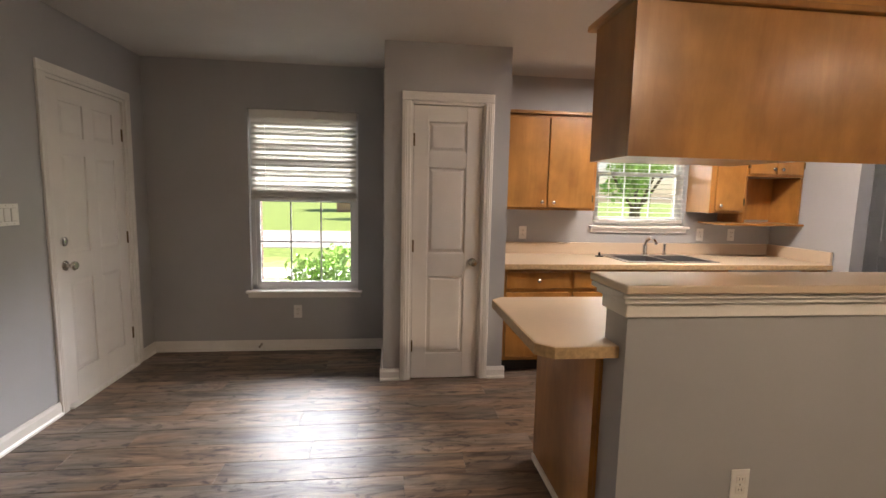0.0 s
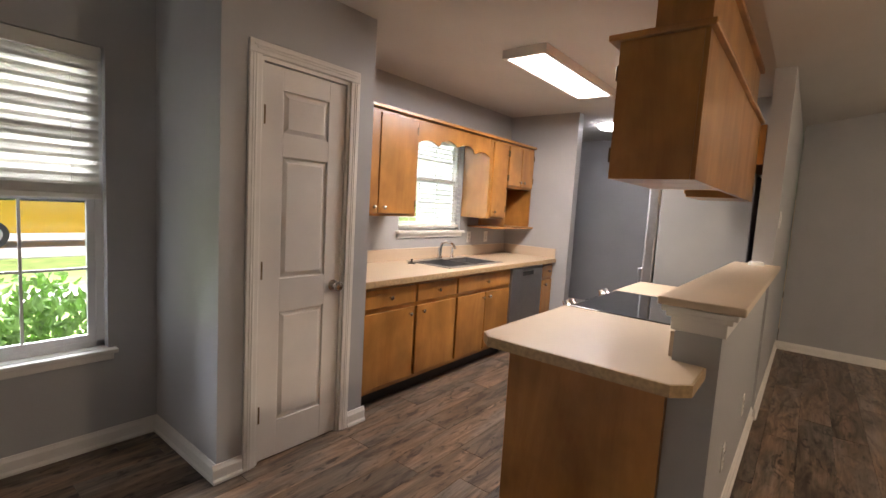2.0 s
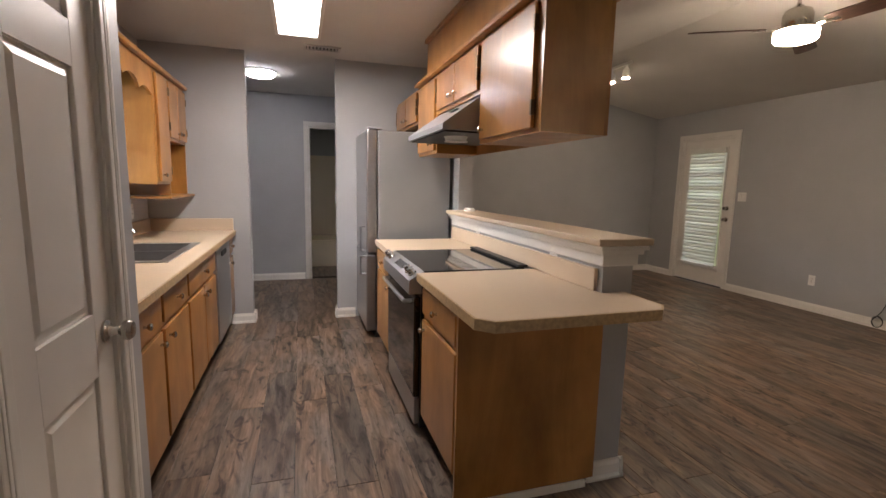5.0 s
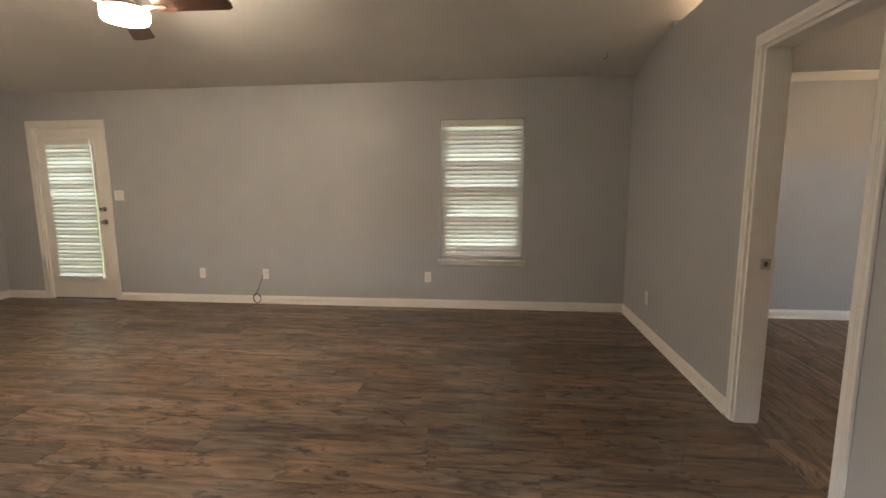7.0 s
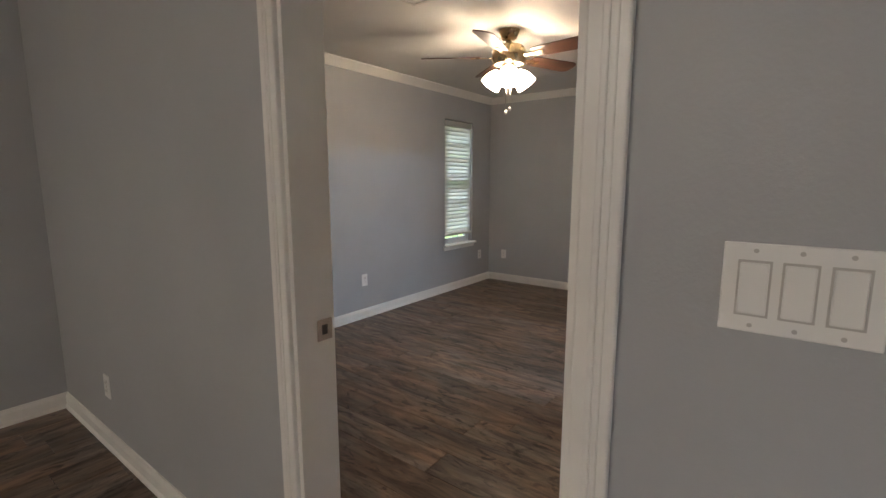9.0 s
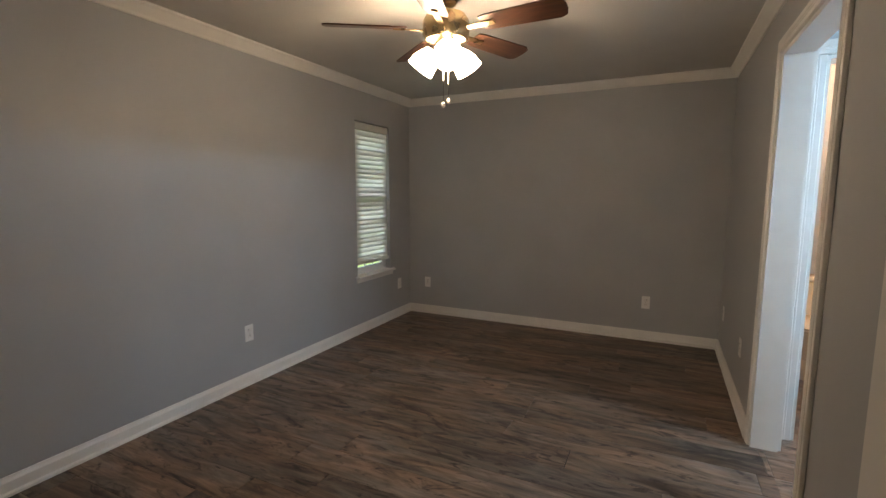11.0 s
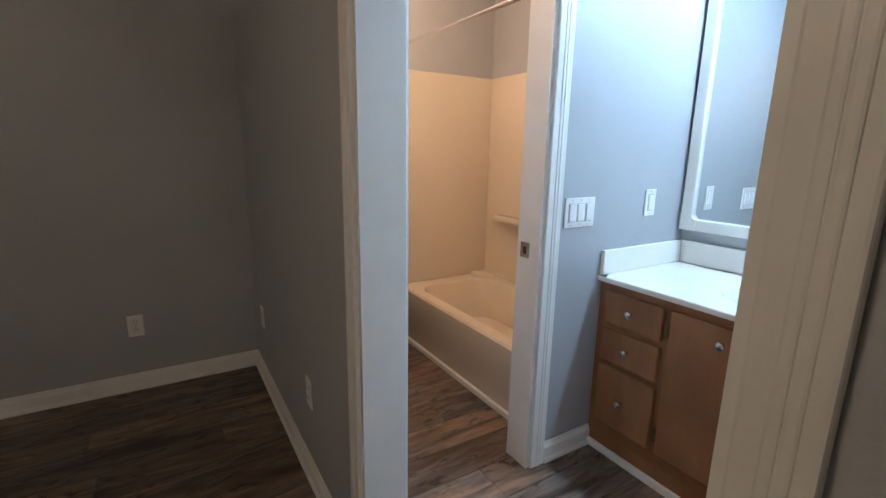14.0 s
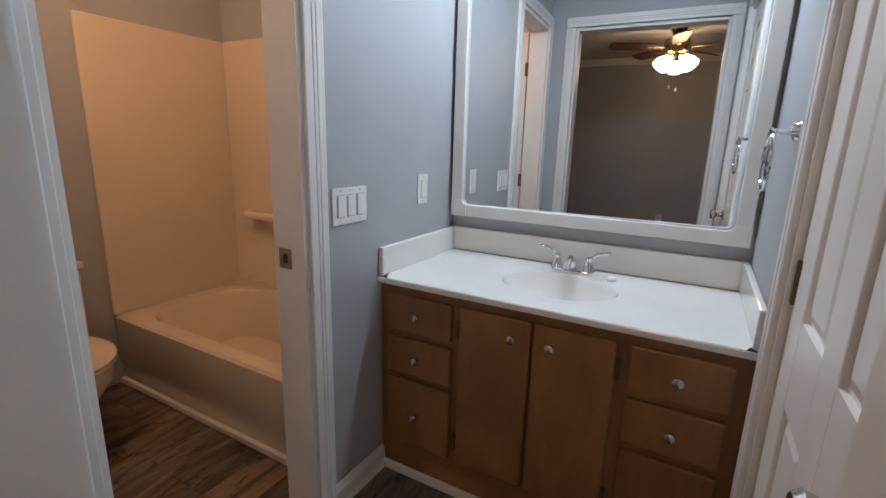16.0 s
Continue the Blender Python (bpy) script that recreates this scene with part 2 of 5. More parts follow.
def box(bm, x0, x1, y0, y1, z0, z1, bevel=0.0):
    """A box, its edges rounded off by bevel."""
    vs = [bm.verts.new((x, y, z)) for x in (x0, x1) for y in (y0, y1) for z in (z0, z1)]
    fs = [bm.faces.new([vs[i] for i in q]) for q in ((0, 1, 3, 2), (4, 6, 7, 5), (0, 4, 5, 1), (2, 3, 7, 6), (0, 2, 6, 4), (1, 5, 7, 3))]
    if bevel:
        es = list({e for f in fs for e in f.edges})
        bmesh.ops.bevel(bm, geom=es, offset=bevel, segments=2, profile=0.5, affect="EDGES")
    return bm


def boxes(*rows, bevel=0.0):
    bm = bmesh.new()
    for r in rows:
        box(bm, *r, bevel=bevel)
    return bm


def turned(profile, seg=20, axis="z", place=(0, 0, 0)):
    """A turned shape: (radius, height) from bottom to top, about an axis."""
    bm = bmesh.new()
    rings = []
    for r, h in profile:
        ring = []
        for i in range(seg):
            a = 2 * math.pi * i / seg
            ring.append(bm.verts.new((max(r, 1e-4) * math.cos(a), max(r, 1e-4) * math.sin(a), h)))
        rings.append(ring)
    for a, b in zip(rings, rings[1:]):
        for i in range(seg):
            bm.faces.new((a[i], a[(i + 1) % seg], b[(i + 1) % seg], b[i]))
    bm.faces.new(rings[0][::-1])
    bm.faces.new(rings[-1])
    m = {"z": Matrix(), "y": pose(0, 0, 0, 90, 0, 0), "-y": pose(0, 0, 0, -90, 0, 0), "x": pose(0, 0, 0, 0, 90, 0), "-x": pose(0, 0, 0, 0, -90, 0)}[axis]
    # "y" points the height towards -y
    bm.transform(Matrix.Translation(place) @ m)
    return bm


def tube(points, radius, seg=10):
    """A round bar along points."""
    bm = bmesh.new()
    pts = [Vector(p) for p in points]
    rings = []
    for i, p in enumerate(pts):
        d = (pts[min(i + 1, len(pts) - 1)] - pts[max(i - 1, 0)]).normalized()
        q = d.to_track_quat("Z", "Y")
        rings.append([bm.verts.new(p + q @ Vector((radius * math.cos(2 * math.pi * k / seg), radius * math.sin(2 * math.pi * k / seg), 0))) for k in range(seg)])
    for a, b in zip(rings, rings[1:]):
        for k in range(seg):
            bm.faces.new((a[k], a[(k + 1) % seg], b[(k + 1) % seg], b[k]))
    bm.faces.new(rings[0][::-1])
    bm.faces.new(rings[-1])
    return bm


def prism(outline, h, axis="y", at=0.0):
    """An outline of (a, b) pushed out by h along an axis: y takes (x, z), x takes (y, z), z takes (x, y)."""
    bm = bmesh.new()
    put = {"y": lambda a, b, c: (a, c, b), "x": lambda a, b, c: (c, a, b), "z": lambda a, b, c: (a, b, c)}[axis]
    lo = [bm.verts.new(put(a, b, at)) for a, b in outline]
    hi = [bm.verts.new(put(a, b, at + h)) for a, b in outline]
    bm.faces.new(lo)
    bm.faces.new(hi[::-1])
    for i in range(len(lo)):
        j = (i + 1) % len(lo)
        bm.faces.new((lo[i], hi[i], hi[j], lo[j]))
    return bm


def mesh_of(name, bm, mat, smooth=False):
    bmesh.ops.recalc_face_normals(bm, faces=bm.faces)
    me = bpy.data.meshes.new(name)
    bm.to_mesh(me)
    bm.free()
    me.materials.append(mat)
    if smooth:
        me.polygons.foreach_set("use_smooth", [True] * len(me.polygons))
        me.set_sharp_from_angle(angle=radians(35))
    return me


def part(name, bm, mat, parent=None, label="", smooth=False):
    ob = new(name, mesh_of(name, bm, mat, smooth))
    ob.parent = parent
    return tagged(ob, label)


def thing(name, label, category, place=(0, 0, 0), group="", kind="", turn=0):
    ob = new(name)
    ob.empty_display_size = 0.1
    ob.matrix_basis = pose(*place, 0, 0, turn)
    return tagged(ob, label, category, group, kind)


def struct(name, bm, mat, label="", category=""):
    ob = new(name, mesh_of(name, bm, mat))
    return tagged(ob, label, category, "", "structure")


def wall(name, axis, c0, c1, a0, a1, z1, holes=(), z0=0.0, mat=None):
    """A wall of thickness c0 to c1, running a0 to a1, with holes (a, b, low, high)."""
    cuts = sorted({a0, a1, *[h[0] for h in holes], *[h[1] for h in holes]})
    bm = bmesh.new()
    for p, q in zip(cuts, cuts[1:]):
        spans = [(z0, z1)]
        for a, b, lo, hi in holes:
            if a <= p + 1e-6 and b >= q - 1e-6:
                spans = [(z0, lo), (hi, z1)]
        for lo, hi in spans:
            if hi - lo > 1e-4:
                if axis == "x":
                    box(bm, p, q, c0, c1, lo, hi)
                else:
                    box(bm, c0, c1, p, q, lo, hi)
    bmesh.ops.remove_doubles(bm, verts=bm.verts, dist=1e-5)
    return struct(name, bm, mat or PAINT, "grey painted plaster wall", "wall")

# ---- structure ----
H, HB, T = 2.43, 2.355, 0.12
WX, EX, BY, FY = -2.13, 5.15, -3.40, 3.275
RIDGE_Y, RIDGE_Z, FLAT_Y = -1.32, 2.78, 0.75
floor = struct("floor", boxes((-6.9, 5.6, -3.6, 4.7, -0.2, -0.004)), GROUT, "dark brown vinyl plank floor", "floor")

wall("wall_west", "y", WX - T, WX, BY - T, FY + T, 2.54, ((-1.12, -0.36, 0, 2.03), (2.2, 3.0, 0, 2.03)))
wall("wall_front", "x", FY, FY + T, WX, 3.51, 2.6, ((-1.327, -0.42, 0.53, 2.06), (1.71, 2.61, 1.13, 2.05)))
wall("wall_back", "x", BY - T, BY, WX, EX + T, 2.6, ((3.71, 4.58, 0, 2.03), (-1.065, -0.195, 0.54, 2.015)))
wall("wall_east", "y", EX, EX + T, BY, 0.62, 2.54)
wall("wall_pantry_front", "x", 2.545, 2.645, -0.19, 0.71, H, ((-0.0, 0.525, 0, 2.03),))
wall("wall_pantry_side", "y", -0.19, -0.09, 2.645, FY, H)
wall("wall_pantry_inner", "y", 0.61, 0.71, 2.645, FY, H)
wall("wall_kitchen_stub", "y", 3.51, 3.63, 2.47, 4.7, H)
wall("wall_fridge", "y", 3.51, 3.63, 0.76, 1.7, H)
wall("wall_living_north", "x", 0.64, 0.76, 2.68, 5.57, H)
wall("wall_half", "x", 0.655, 0.805, 0.65, 2.68, 1.03)
wall("wall_hall_east", "y", 5.45, 5.57, 0.76, 4.7, H, ((1.2, 1.91, 0, 2.03), (3.5, 4.36, 0, 2.05)))
wall("wall_hall_north", "x", 4.58, 4.7, 3.63, 5.45, H)
wall("wall_bedroom_back", "x", -3.43, -3.31, -6.82, WX - T, H, ((-6.28, -5.705, 0.555, 2.01),))
wall("wall_bedroom_west", "y", -6.82, -6.7, -3.31, 1.56, H)
wall("wall_bedroom_north", "x", -0.24, -0.12, -6.7, WX - T, H, ((-5.0, -4.106, 0, 2.03),))
wall("wall_vanity_east", "y", -4.02, -3.9, -0.12, 1.56, H, ((0.06, 0.74, 0, 2.03),))
wall("wall_bath_north", "x", 1.44, 1.56, -6.7, -4.02, H)
wall("wall_tub", "y", -5.29, -5.17, -0.12, 1.44, H, ((-0.03, 0.545, 0, 2.03),))
# gable pieces of the vaulted end walls, open to a pale recess above
for nm, x0, x1 in (("wall_gable_west", WX - T, WX), ("wall_gable_east", EX, EX + T)):
    bm = prism([(-2.72, 2.54), (-2.42, 2.54), (-2.42, 2.6), (-2.72, 2.55)], x1 - x0, "x", x0)
    b2 = prism([(-0.22, 2.54), (0.13, 2.54), (0.13, 2.55), (-0.22, 2.61)], x1 - x0, "x", x0)
    tmp = bpy.data.meshes.new("tmp")
    b2.to_mesh(tmp)
    bm.from_mesh(tmp)
    struct(nm, bm, PAINT, "grey gable wall under the vaulted ceiling", "wall")
for nm, x0, x1 in (("wall_recess_west", -2.8, -2.7), ("wall_recess_east", 5.62, 5.72)):
    struct(nm, boxes((x0, x1, BY, FLAT_Y, 2.5, 2.9)), TRIM, "pale recessed gable wall", "wall")
for nm, x0, x1 in (("trim_ledge_west", -2.7, WX - T), ("trim_ledge_east", EX + T, 5.62)):
    struct(nm, boxes((x0, x1, BY, FLAT_Y, 2.5, 2.54)), TRIM, "white painted ledge", "trim")

for nm, x in (("west", -2.42), ("east", 5.42)):
    up = thing("ledge_uplight", "warm lit strip light lying on the gable ledge", "strip light", (x, -1.3, 2.54))
    part("channel", boxes((-0.03, 0.03, -0.9, 0.9, 0.0, 0.012), bevel=0.003), PLATE, up)
    part("tube", boxes((-0.012, 0.012, -0.88, 0.88, 0.012, 0.026), bevel=0.005), GLOWS, up, "glowing warm tube")

# ceilings: flat over the kitchen side, vaulted over the living room
cm = boxes((WX - T, 5.6, FLAT_Y, 4.7, H, H + 0.1))
struct("ceiling", cm, CEIL, "white textured flat ceiling", "ceiling")
vault = [(FLAT_Y, H), (RIDGE_Y, RIDGE_Z), (BY - T, 2.39), (BY - T, 2.49), (RIDGE_Y, RIDGE_Z + 0.1), (FLAT_Y, H + 0.1)]
struct("ceiling_vault", prism(vault, 8.6, "x", -2.85), CEIL, "white textured vaulted ceiling", "ceiling")
struct("ceiling_bedroom", boxes((-6.9, WX - T, -3.5, -0.24 + 0.06, HB, HB + 0.09)), CEIL, "white textured bedroom ceiling", "ceiling")
struct("ceiling_bath", boxes((-6.9, -3.9, -0.12, 1.6, H, H + 0.09)), CEIL, "white bathroom ceiling", "ceiling")


def base_run(name, axis, c, side, a0, a1, parent=None, h=0.09):
    """A moulded baseboard on the face c of a wall, on its side (+1 or -1)."""
    s = side
    prof = [(c, 0.0), (c + s * 0.022, 0.0), (c + s * 0.022, 0.012), (c + s * 0.014, 0.022), (c + s * 0.014, h - 0.024), (c + s * 0.008, h - 0.01), (c + s * 0.006, h), (c, h)]
    if axis == "x":
        bm = prism(prof, a1 - a0, "x", a0)
    else:
        bm = prism(prof, a1 - a0, "y", a0)
    return struct(name, bm, TRIM, "white moulded baseboard", "baseboard")


g = 0.001
for ax, c, s, a0, a1 in (
    ("y", WX, 1, BY, -1.19), ("y", WX, 1, -0.29, 2.13), ("y", WX, 1, 3.07, FY), ("x", FY, -1, WX, -0.19), ("y", -0.19, -1, 2.545, FY), ("x", 2.545, -1, -0.212, -0.068), ("x", 2.545, -1, 0.594, 0.732),
    ("y", 0.71, 1, 2.545, 2.66), ("x", BY, 1, WX, 3.64), ("x", BY, 1, 4.65, EX), ("y", EX, -1, BY, 0.64), ("x", 0.64, -1, 2.68, EX), ("x", 0.655, -1, 0.628, 2.7), ("y", 0.65, -1, 0.633, 0.828),
    ("y", 3.51, -1, 2.448, 2.66), ("x", 2.47, -1, 3.488, 3.652), ("y", 3.63, 1, 2.448, 4.58), ("x", 1.7, 1, 3.488, 3.652), ("y", 3.51, -1, 1.53, 1.722), ("y", 5.45, -1, 1.985, 3.42),
    ("x", -3.31, 1, -6.7, WX - T), ("y", -6.7, 1, -3.31, -0.24), ("x", -0.24, -1, -6.7, -5.07), ("x", -0.24, -1, -4.036, -3.1), ("y", WX - T, -1, -3.31, -1.19),
    ("y", -5.17, 1, 0.622, 0.9), ("x", 1.44, -1, -6.0, -5.3),
):
    base_run("baseboard", ax, c, s, a0, a1)

# bedroom crown moulding
for ax, c, s, a0, a1 in (("x", -3.31, 1, -6.7, WX - T), ("y", -6.7, 1, -3.31, -0.24), ("x", -0.24, -1, -6.7, WX - T), ("y", WX - T, -1, -3.31, -0.24)):
    prof = [(c, HB), (c, HB - 0.075), (c + s * 0.012, HB - 0.075), (c + s * 0.02, HB - 0.06), (c + s * 0.05, HB - 0.022), (c + s * 0.06, HB - 0.012), (c + s * 0.06, HB)]
    struct("crown_trim", prism(prof, a1 - a0, "x" if ax == "x" else "y", a0), TRIM, "white crown moulding along the ceiling", "trim")


def casing(name, axis, face, side, a0, a1, top, w=0.066, bottom=0.0, depth=0.0):
    """A moulded door casing on one face of a wall round the opening a0 to a1, and the jamb lining of that depth."""
    s = side
    trim = thing(name, "white moulded door casing", "trim", kind="structure")

    def slab(bm, p, q, lo, hi, d0, d1, bevel):
        c = sorted((face + s * d0, face + s * d1))
        if axis == "x":
            box(bm, p, q, *c, lo, hi, bevel=bevel)
        else:
            box(bm, *c, p, q, lo, hi, bevel=bevel)

    for inner, outer in ((a0 - 0.002, a0 - w), (a1 + 0.002, a1 + w)):
        bm = bmesh.new()
        slab(bm, *sorted((inner, outer)), bottom, top + 0.004, 0, 0.017, 0.004)
        for k in (0.46, 0.66):
            m = inner + (outer - inner) * k
            slab(bm, m - 0.006, m + 0.006, bottom, top + 0.004, 0.014, 0.0195, 0.003)
        part("side_casing", bm, TRIM, trim)
    bm = bmesh.new()
    slab(bm, a0 - w, a1 + w, top + 0.005, top + w, 0, 0.017, 0.004)
    for k in (0.46, 0.66):
        slab(bm, a0 - w * k, a1 + w * k, top + w * k - 0.006, top + w * k + 0.006, 0.014, 0.0195, 0.003)
    part("head_casing", bm, TRIM, trim)
    if depth:
        bm = bmesh.new()
        c = sorted((face + s * 0.003, face - s * depth))
        for p, q, lo, hi in ((a0 - 0.006, a0 + 0.014, bottom, top), (a1 - 0.014, a1 + 0.006, bottom, top), (a0 + 0.014, a1 - 0.014, top - 0.016, top + 0.004)):
            if axis == "x":
                box(bm, p, q, *c, lo, hi)
            else:
                box(bm, *c, p, q, lo, hi)
        struct("door_jamb", bm, TRIM, "white painted door jamb", "trim")


def knob(parent, x, y, z, side, mat=NICKEL):
    """A round door knob on the local face y, towards side."""
    prof = [(0.031, 0), (0.031, 0.006), (0.014, 0.012), (0.012, 0.034), (0.026, 0.046), (0.029, 0.058), (0.022, 0.068), (0.0, 0.071)]
    part("knob", turned(prof, 20, "y" if side < 0 else "-y", (x, y, z)), mat, parent, "satin nickel knob", True)


def panel_door(name, label, w, h, place, turn, knob_x=None, hinge_x=None, six=True, both=False, kz=0.885, deadbolt=False, th=0.035, glass=None):
    """A moulded six-panel door, its hinge edge at x = 0, leaf along +x, thickness along +y."""
    d = thing(name, label, "door", place, turn=turn)
    d["kind"] = "structure"
    st, core = 0.11, 0.011
    rails = [(0, 0.19), (0.78, 0.95), (1.57, 1.68), (h - 0.11, h)]
    cols = [(st, w / 2 - 0.05), (w / 2 + 0.05, w - st)] if six else [(st, w - st)]
    bm = boxes((0, w, core, th - core, 0, h))
    for x0, x1 in ((0, st), (w - st, w), (w / 2 - 0.05, w / 2 + 0.05))[: 3 if six else 2]:
        box(bm, x0, x1, 0, th, 0, h, bevel=0.004)
    for a, b in rails:
        for x0, x1 in cols:
            box(bm, x0 - 0.001, x1 + 0.001, 0.0005, th - 0.0005, a, b)
    part("slab", bm, DOORW, d)
    for (a, b), (c, e) in zip(rails, rails[1:]):
        for x0, x1 in cols:
            pm = bmesh.new()
            for y0, y1, yc in ((0.003, core, 0), (th - core, th - 0.003, 1)):
                m = 0.03
                lo = y1 if not yc else y0
                hi = y0 if not yc else y1
                v0 = [pm.verts.new(p) for p in ((x0 + 0.008, lo, b + 0.008), (x1 - 0.008, lo, b + 0.008), (x1 - 0.008, lo, c - 0.008), (x0 + 0.008, lo, c - 0.008))]
                v1 = [pm.verts.new(p) for p in ((x0 + m, hi, b + m), (x1 - m, hi, b + m), (x1 - m, hi, c - m), (x0 + m, hi, c - m))]
                pm.faces.new(v1)
                for i in range(4):
                    pm.faces.new((v0[i], v0[(i + 1) % 4], v1[(i + 1) % 4], v1[i]))
            part("panel", pm, DOORW, d)
    if knob_x is not None:
        knob(d, knob_x, 0, kz, -1)
        if both:
            knob(d, knob_x, th, kz, 1)
        if deadbolt:
            part("deadbolt", turned([(0.03, 0), (0.03, 0.01), (0.02, 0.016), (0.0, 0.017)], 18, "y", (knob_x, 0, kz + 0.15)), CHROME, d, "chrome deadbolt turn", True)
    if hinge_x is not None:
        for z in (0.25, h / 2, h - 0.24):
            part("hinge", boxes((hinge_x - 0.012, hinge_x + 0.012, -0.006, 0.002, z - 0.045, z + 0.045), bevel=0.002), HINGE, d, "aged brass hinge")
    return d


# doors and their casings
casing("casing_pantry", "x", 2.545, -1, 0.0, 0.525, 2.03, depth=0.1)
panel_door("pantry_door", "closed white three-panel pantry door with nickel knob", 0.493, 2.0, (0.016, 2.552, 0.008), 0, 0.445, 0.0, six=False)
casing("casing_entry", "y", WX, 1, 2.2, 3.0, 2.03, depth=T)
panel_door("entry_door", "closed white six-panel front door with chrome deadbolt", 0.766, 2.0, (WX - 0.012, 2.217, 0.012), 90, 0.07, 0.766, deadbolt=True)
# its face points into the room
struct("trim_threshold", boxes((WX - T, WX + 0.03, 2.214, 2.986, 0.0, 0.01)), TRIM, "pale door threshold", "trim")
casing("casing_bedroom", "y", WX, 1, -1.12, -0.36, 2.03, depth=T)
casing("casing_bedroom_inner", "y", WX - T, -1, -1.12, -0.36, 2.03)
panel_door("bedroom_door", "open white six-panel bedroom door with nickel knobs", 0.735, 2.0, (WX - T - 0.006, -0.378, 0.01), 183.6, 0.67, 0.0, both=True)
casing("casing_bath", "x", -0.24, -1, -5.0, -4.106, 2.03, depth=T)
casing("casing_bath_inner", "x", -0.12, 1, -5.0, -4.106, 2.03)
casing("casing_tub", "y", -5.17, 1, -0.03, 0.545, 2.03, w=0.075, depth=T)
casing("casing_closet", "y", -4.02, -1, 0.06, 0.74, 2.03, depth=T)
panel_door("closet_door", "closed white panelled closet door beside the vanity", 0.646, 2.0, (-4.008, 0.723, 0.01), 270, 0.58, 0.0)
panel_door("tub_room_door", "open white panelled door inside the tub room", 0.535, 2.0, (-5.3, -0.02, 0.01), 178, None, 0.0)
casing("casing_hall", "y", 5.45, -1, 1.2, 1.91, 2.03, depth=T)
casing("casing_front", "y", 5.45, -1, 3.5, 4.36, 2.05, depth=T)
fd = panel_door("front_door", "closed white panelled door with small top window in hall", 0.826, 2.02, (5.46, 4.343, 0.012), 270, 0.755, None, deadbolt=True)
part("glazing", boxes((0.15, 0.676, -0.012, 0.002, 1.72, 1.93), bevel=0.005), SLAT, fd, "pale lit glass lights")

# room seen through the hall door
struct("wall_hall_bath", boxes((7.1, 7.2, 0.2, 2.6, 0, H), (5.57, 7.1, 0.1, 0.2, 0, H), (5.57, 7.1, 2.6, 2.7, 0, H)), PAINT, "grey bathroom walls beyond the hall", "wall")
struct("floor_hall_bath", boxes((5.57, 7.1, 0.2, 2.6, -0.1, -0.001)), PLANK, "dark plank floor", "floor")
struct("ceiling_hall_bath", boxes((5.57, 7.2, 0.1, 2.7, H, H + 0.1)), CEIL, "white ceiling", "ceiling")


# ---- windows and blinds ----
def window(name, label, axis, face, out, a0, a1, z0, z1, grid=True, sill=True):
    """A sash window in a wall opening: face is the room side, out (+1 or -1) the way to the outdoors. Local a runs along the wall."""
    w = thing(name, label, "window", kind="structure")

    def bx(bm, p, q, d0, d1, lo, hi, bev=0.0):
        c = sorted((face + out * d0, face + out * d1))
        if axis == "x":
            box(bm, p, q, *c, lo, hi, bevel=bev)
        else:
            box(bm, *c, p, q, lo, hi, bevel=bev)

    mid = (z0 + z1) / 2 + 0.02
    f = bmesh.new()
    for p, q, lo, hi in ((a0, a0 + 0.035, z0, z1), (a1 - 0.035, a1, z0, z1), (a0, a1, z0, z0 + 0.035), (a0, a1, z1 - 0.035, z1)):
        bx(f, p, q, 0.055, 0.115, lo, hi)
    part("window_frame", f, VINYL, w)
    for lo, hi, d in ((z0 + 0.035, mid + 0.02, 0.06), (mid - 0.02, z1 - 0.035, 0.085)):
        s = bmesh.new()
        for p, q, l2, h2 in ((a0 + 0.036, a0 + 0.07, lo, hi), (a1 - 0.07, a1 - 0.036, lo, hi), (a0 + 0.07, a1 - 0.07, lo, lo + 0.035), (a0 + 0.07, a1 - 0.07, hi - 0.035, hi)):
            bx(s, p, q, d, d + 0.024, l2, h2)
        sash = part("sash", s, VINYL, w)
        pm = bmesh.new()
        bx(pm, a0 + 0.07, a1 - 0.07, d + 0.01, d + 0.014, lo + 0.035, hi - 0.035)
        pane = part("pane", pm, GLASS, sash)
        pane.visible_shadow = False
        if grid:
            for k in (1, 2):
                c = a0 + 0.07 + (a1 - a0 - 0.14) * k / 3
                mb2 = bmesh.new()
                bx(mb2, c - 0.006, c + 0.006, d + 0.006, d + 0.018, lo + 0.035, hi - 0.035)
                part("muntin", mb2, VINYL, sash)
            mb2 = bmesh.new()
            c = (lo + hi) / 2
            bx(mb2, a0 + 0.07, a1 - 0.07, d + 0.0055, d + 0.0185, c - 0.006, c + 0.006)
            part("muntin", mb2, VINYL, sash)
    if sill:
        s = bmesh.new()
        bx(s, a0 - 0.035, a1 + 0.035, -0.05, 0.0, z0 - 0.02, z0 + 0.004, 0.006)
        bx(s, a0, a1, 0.0, 0.056, z0 - 0.02, z0 + 0.004)
        bx(s, a0 - 0.022, a1 + 0.022, -0.02, -0.001, z0 - 0.06, z0 - 0.02, 0.005)
        part("window_sill", s, TRIM, w)
    return w


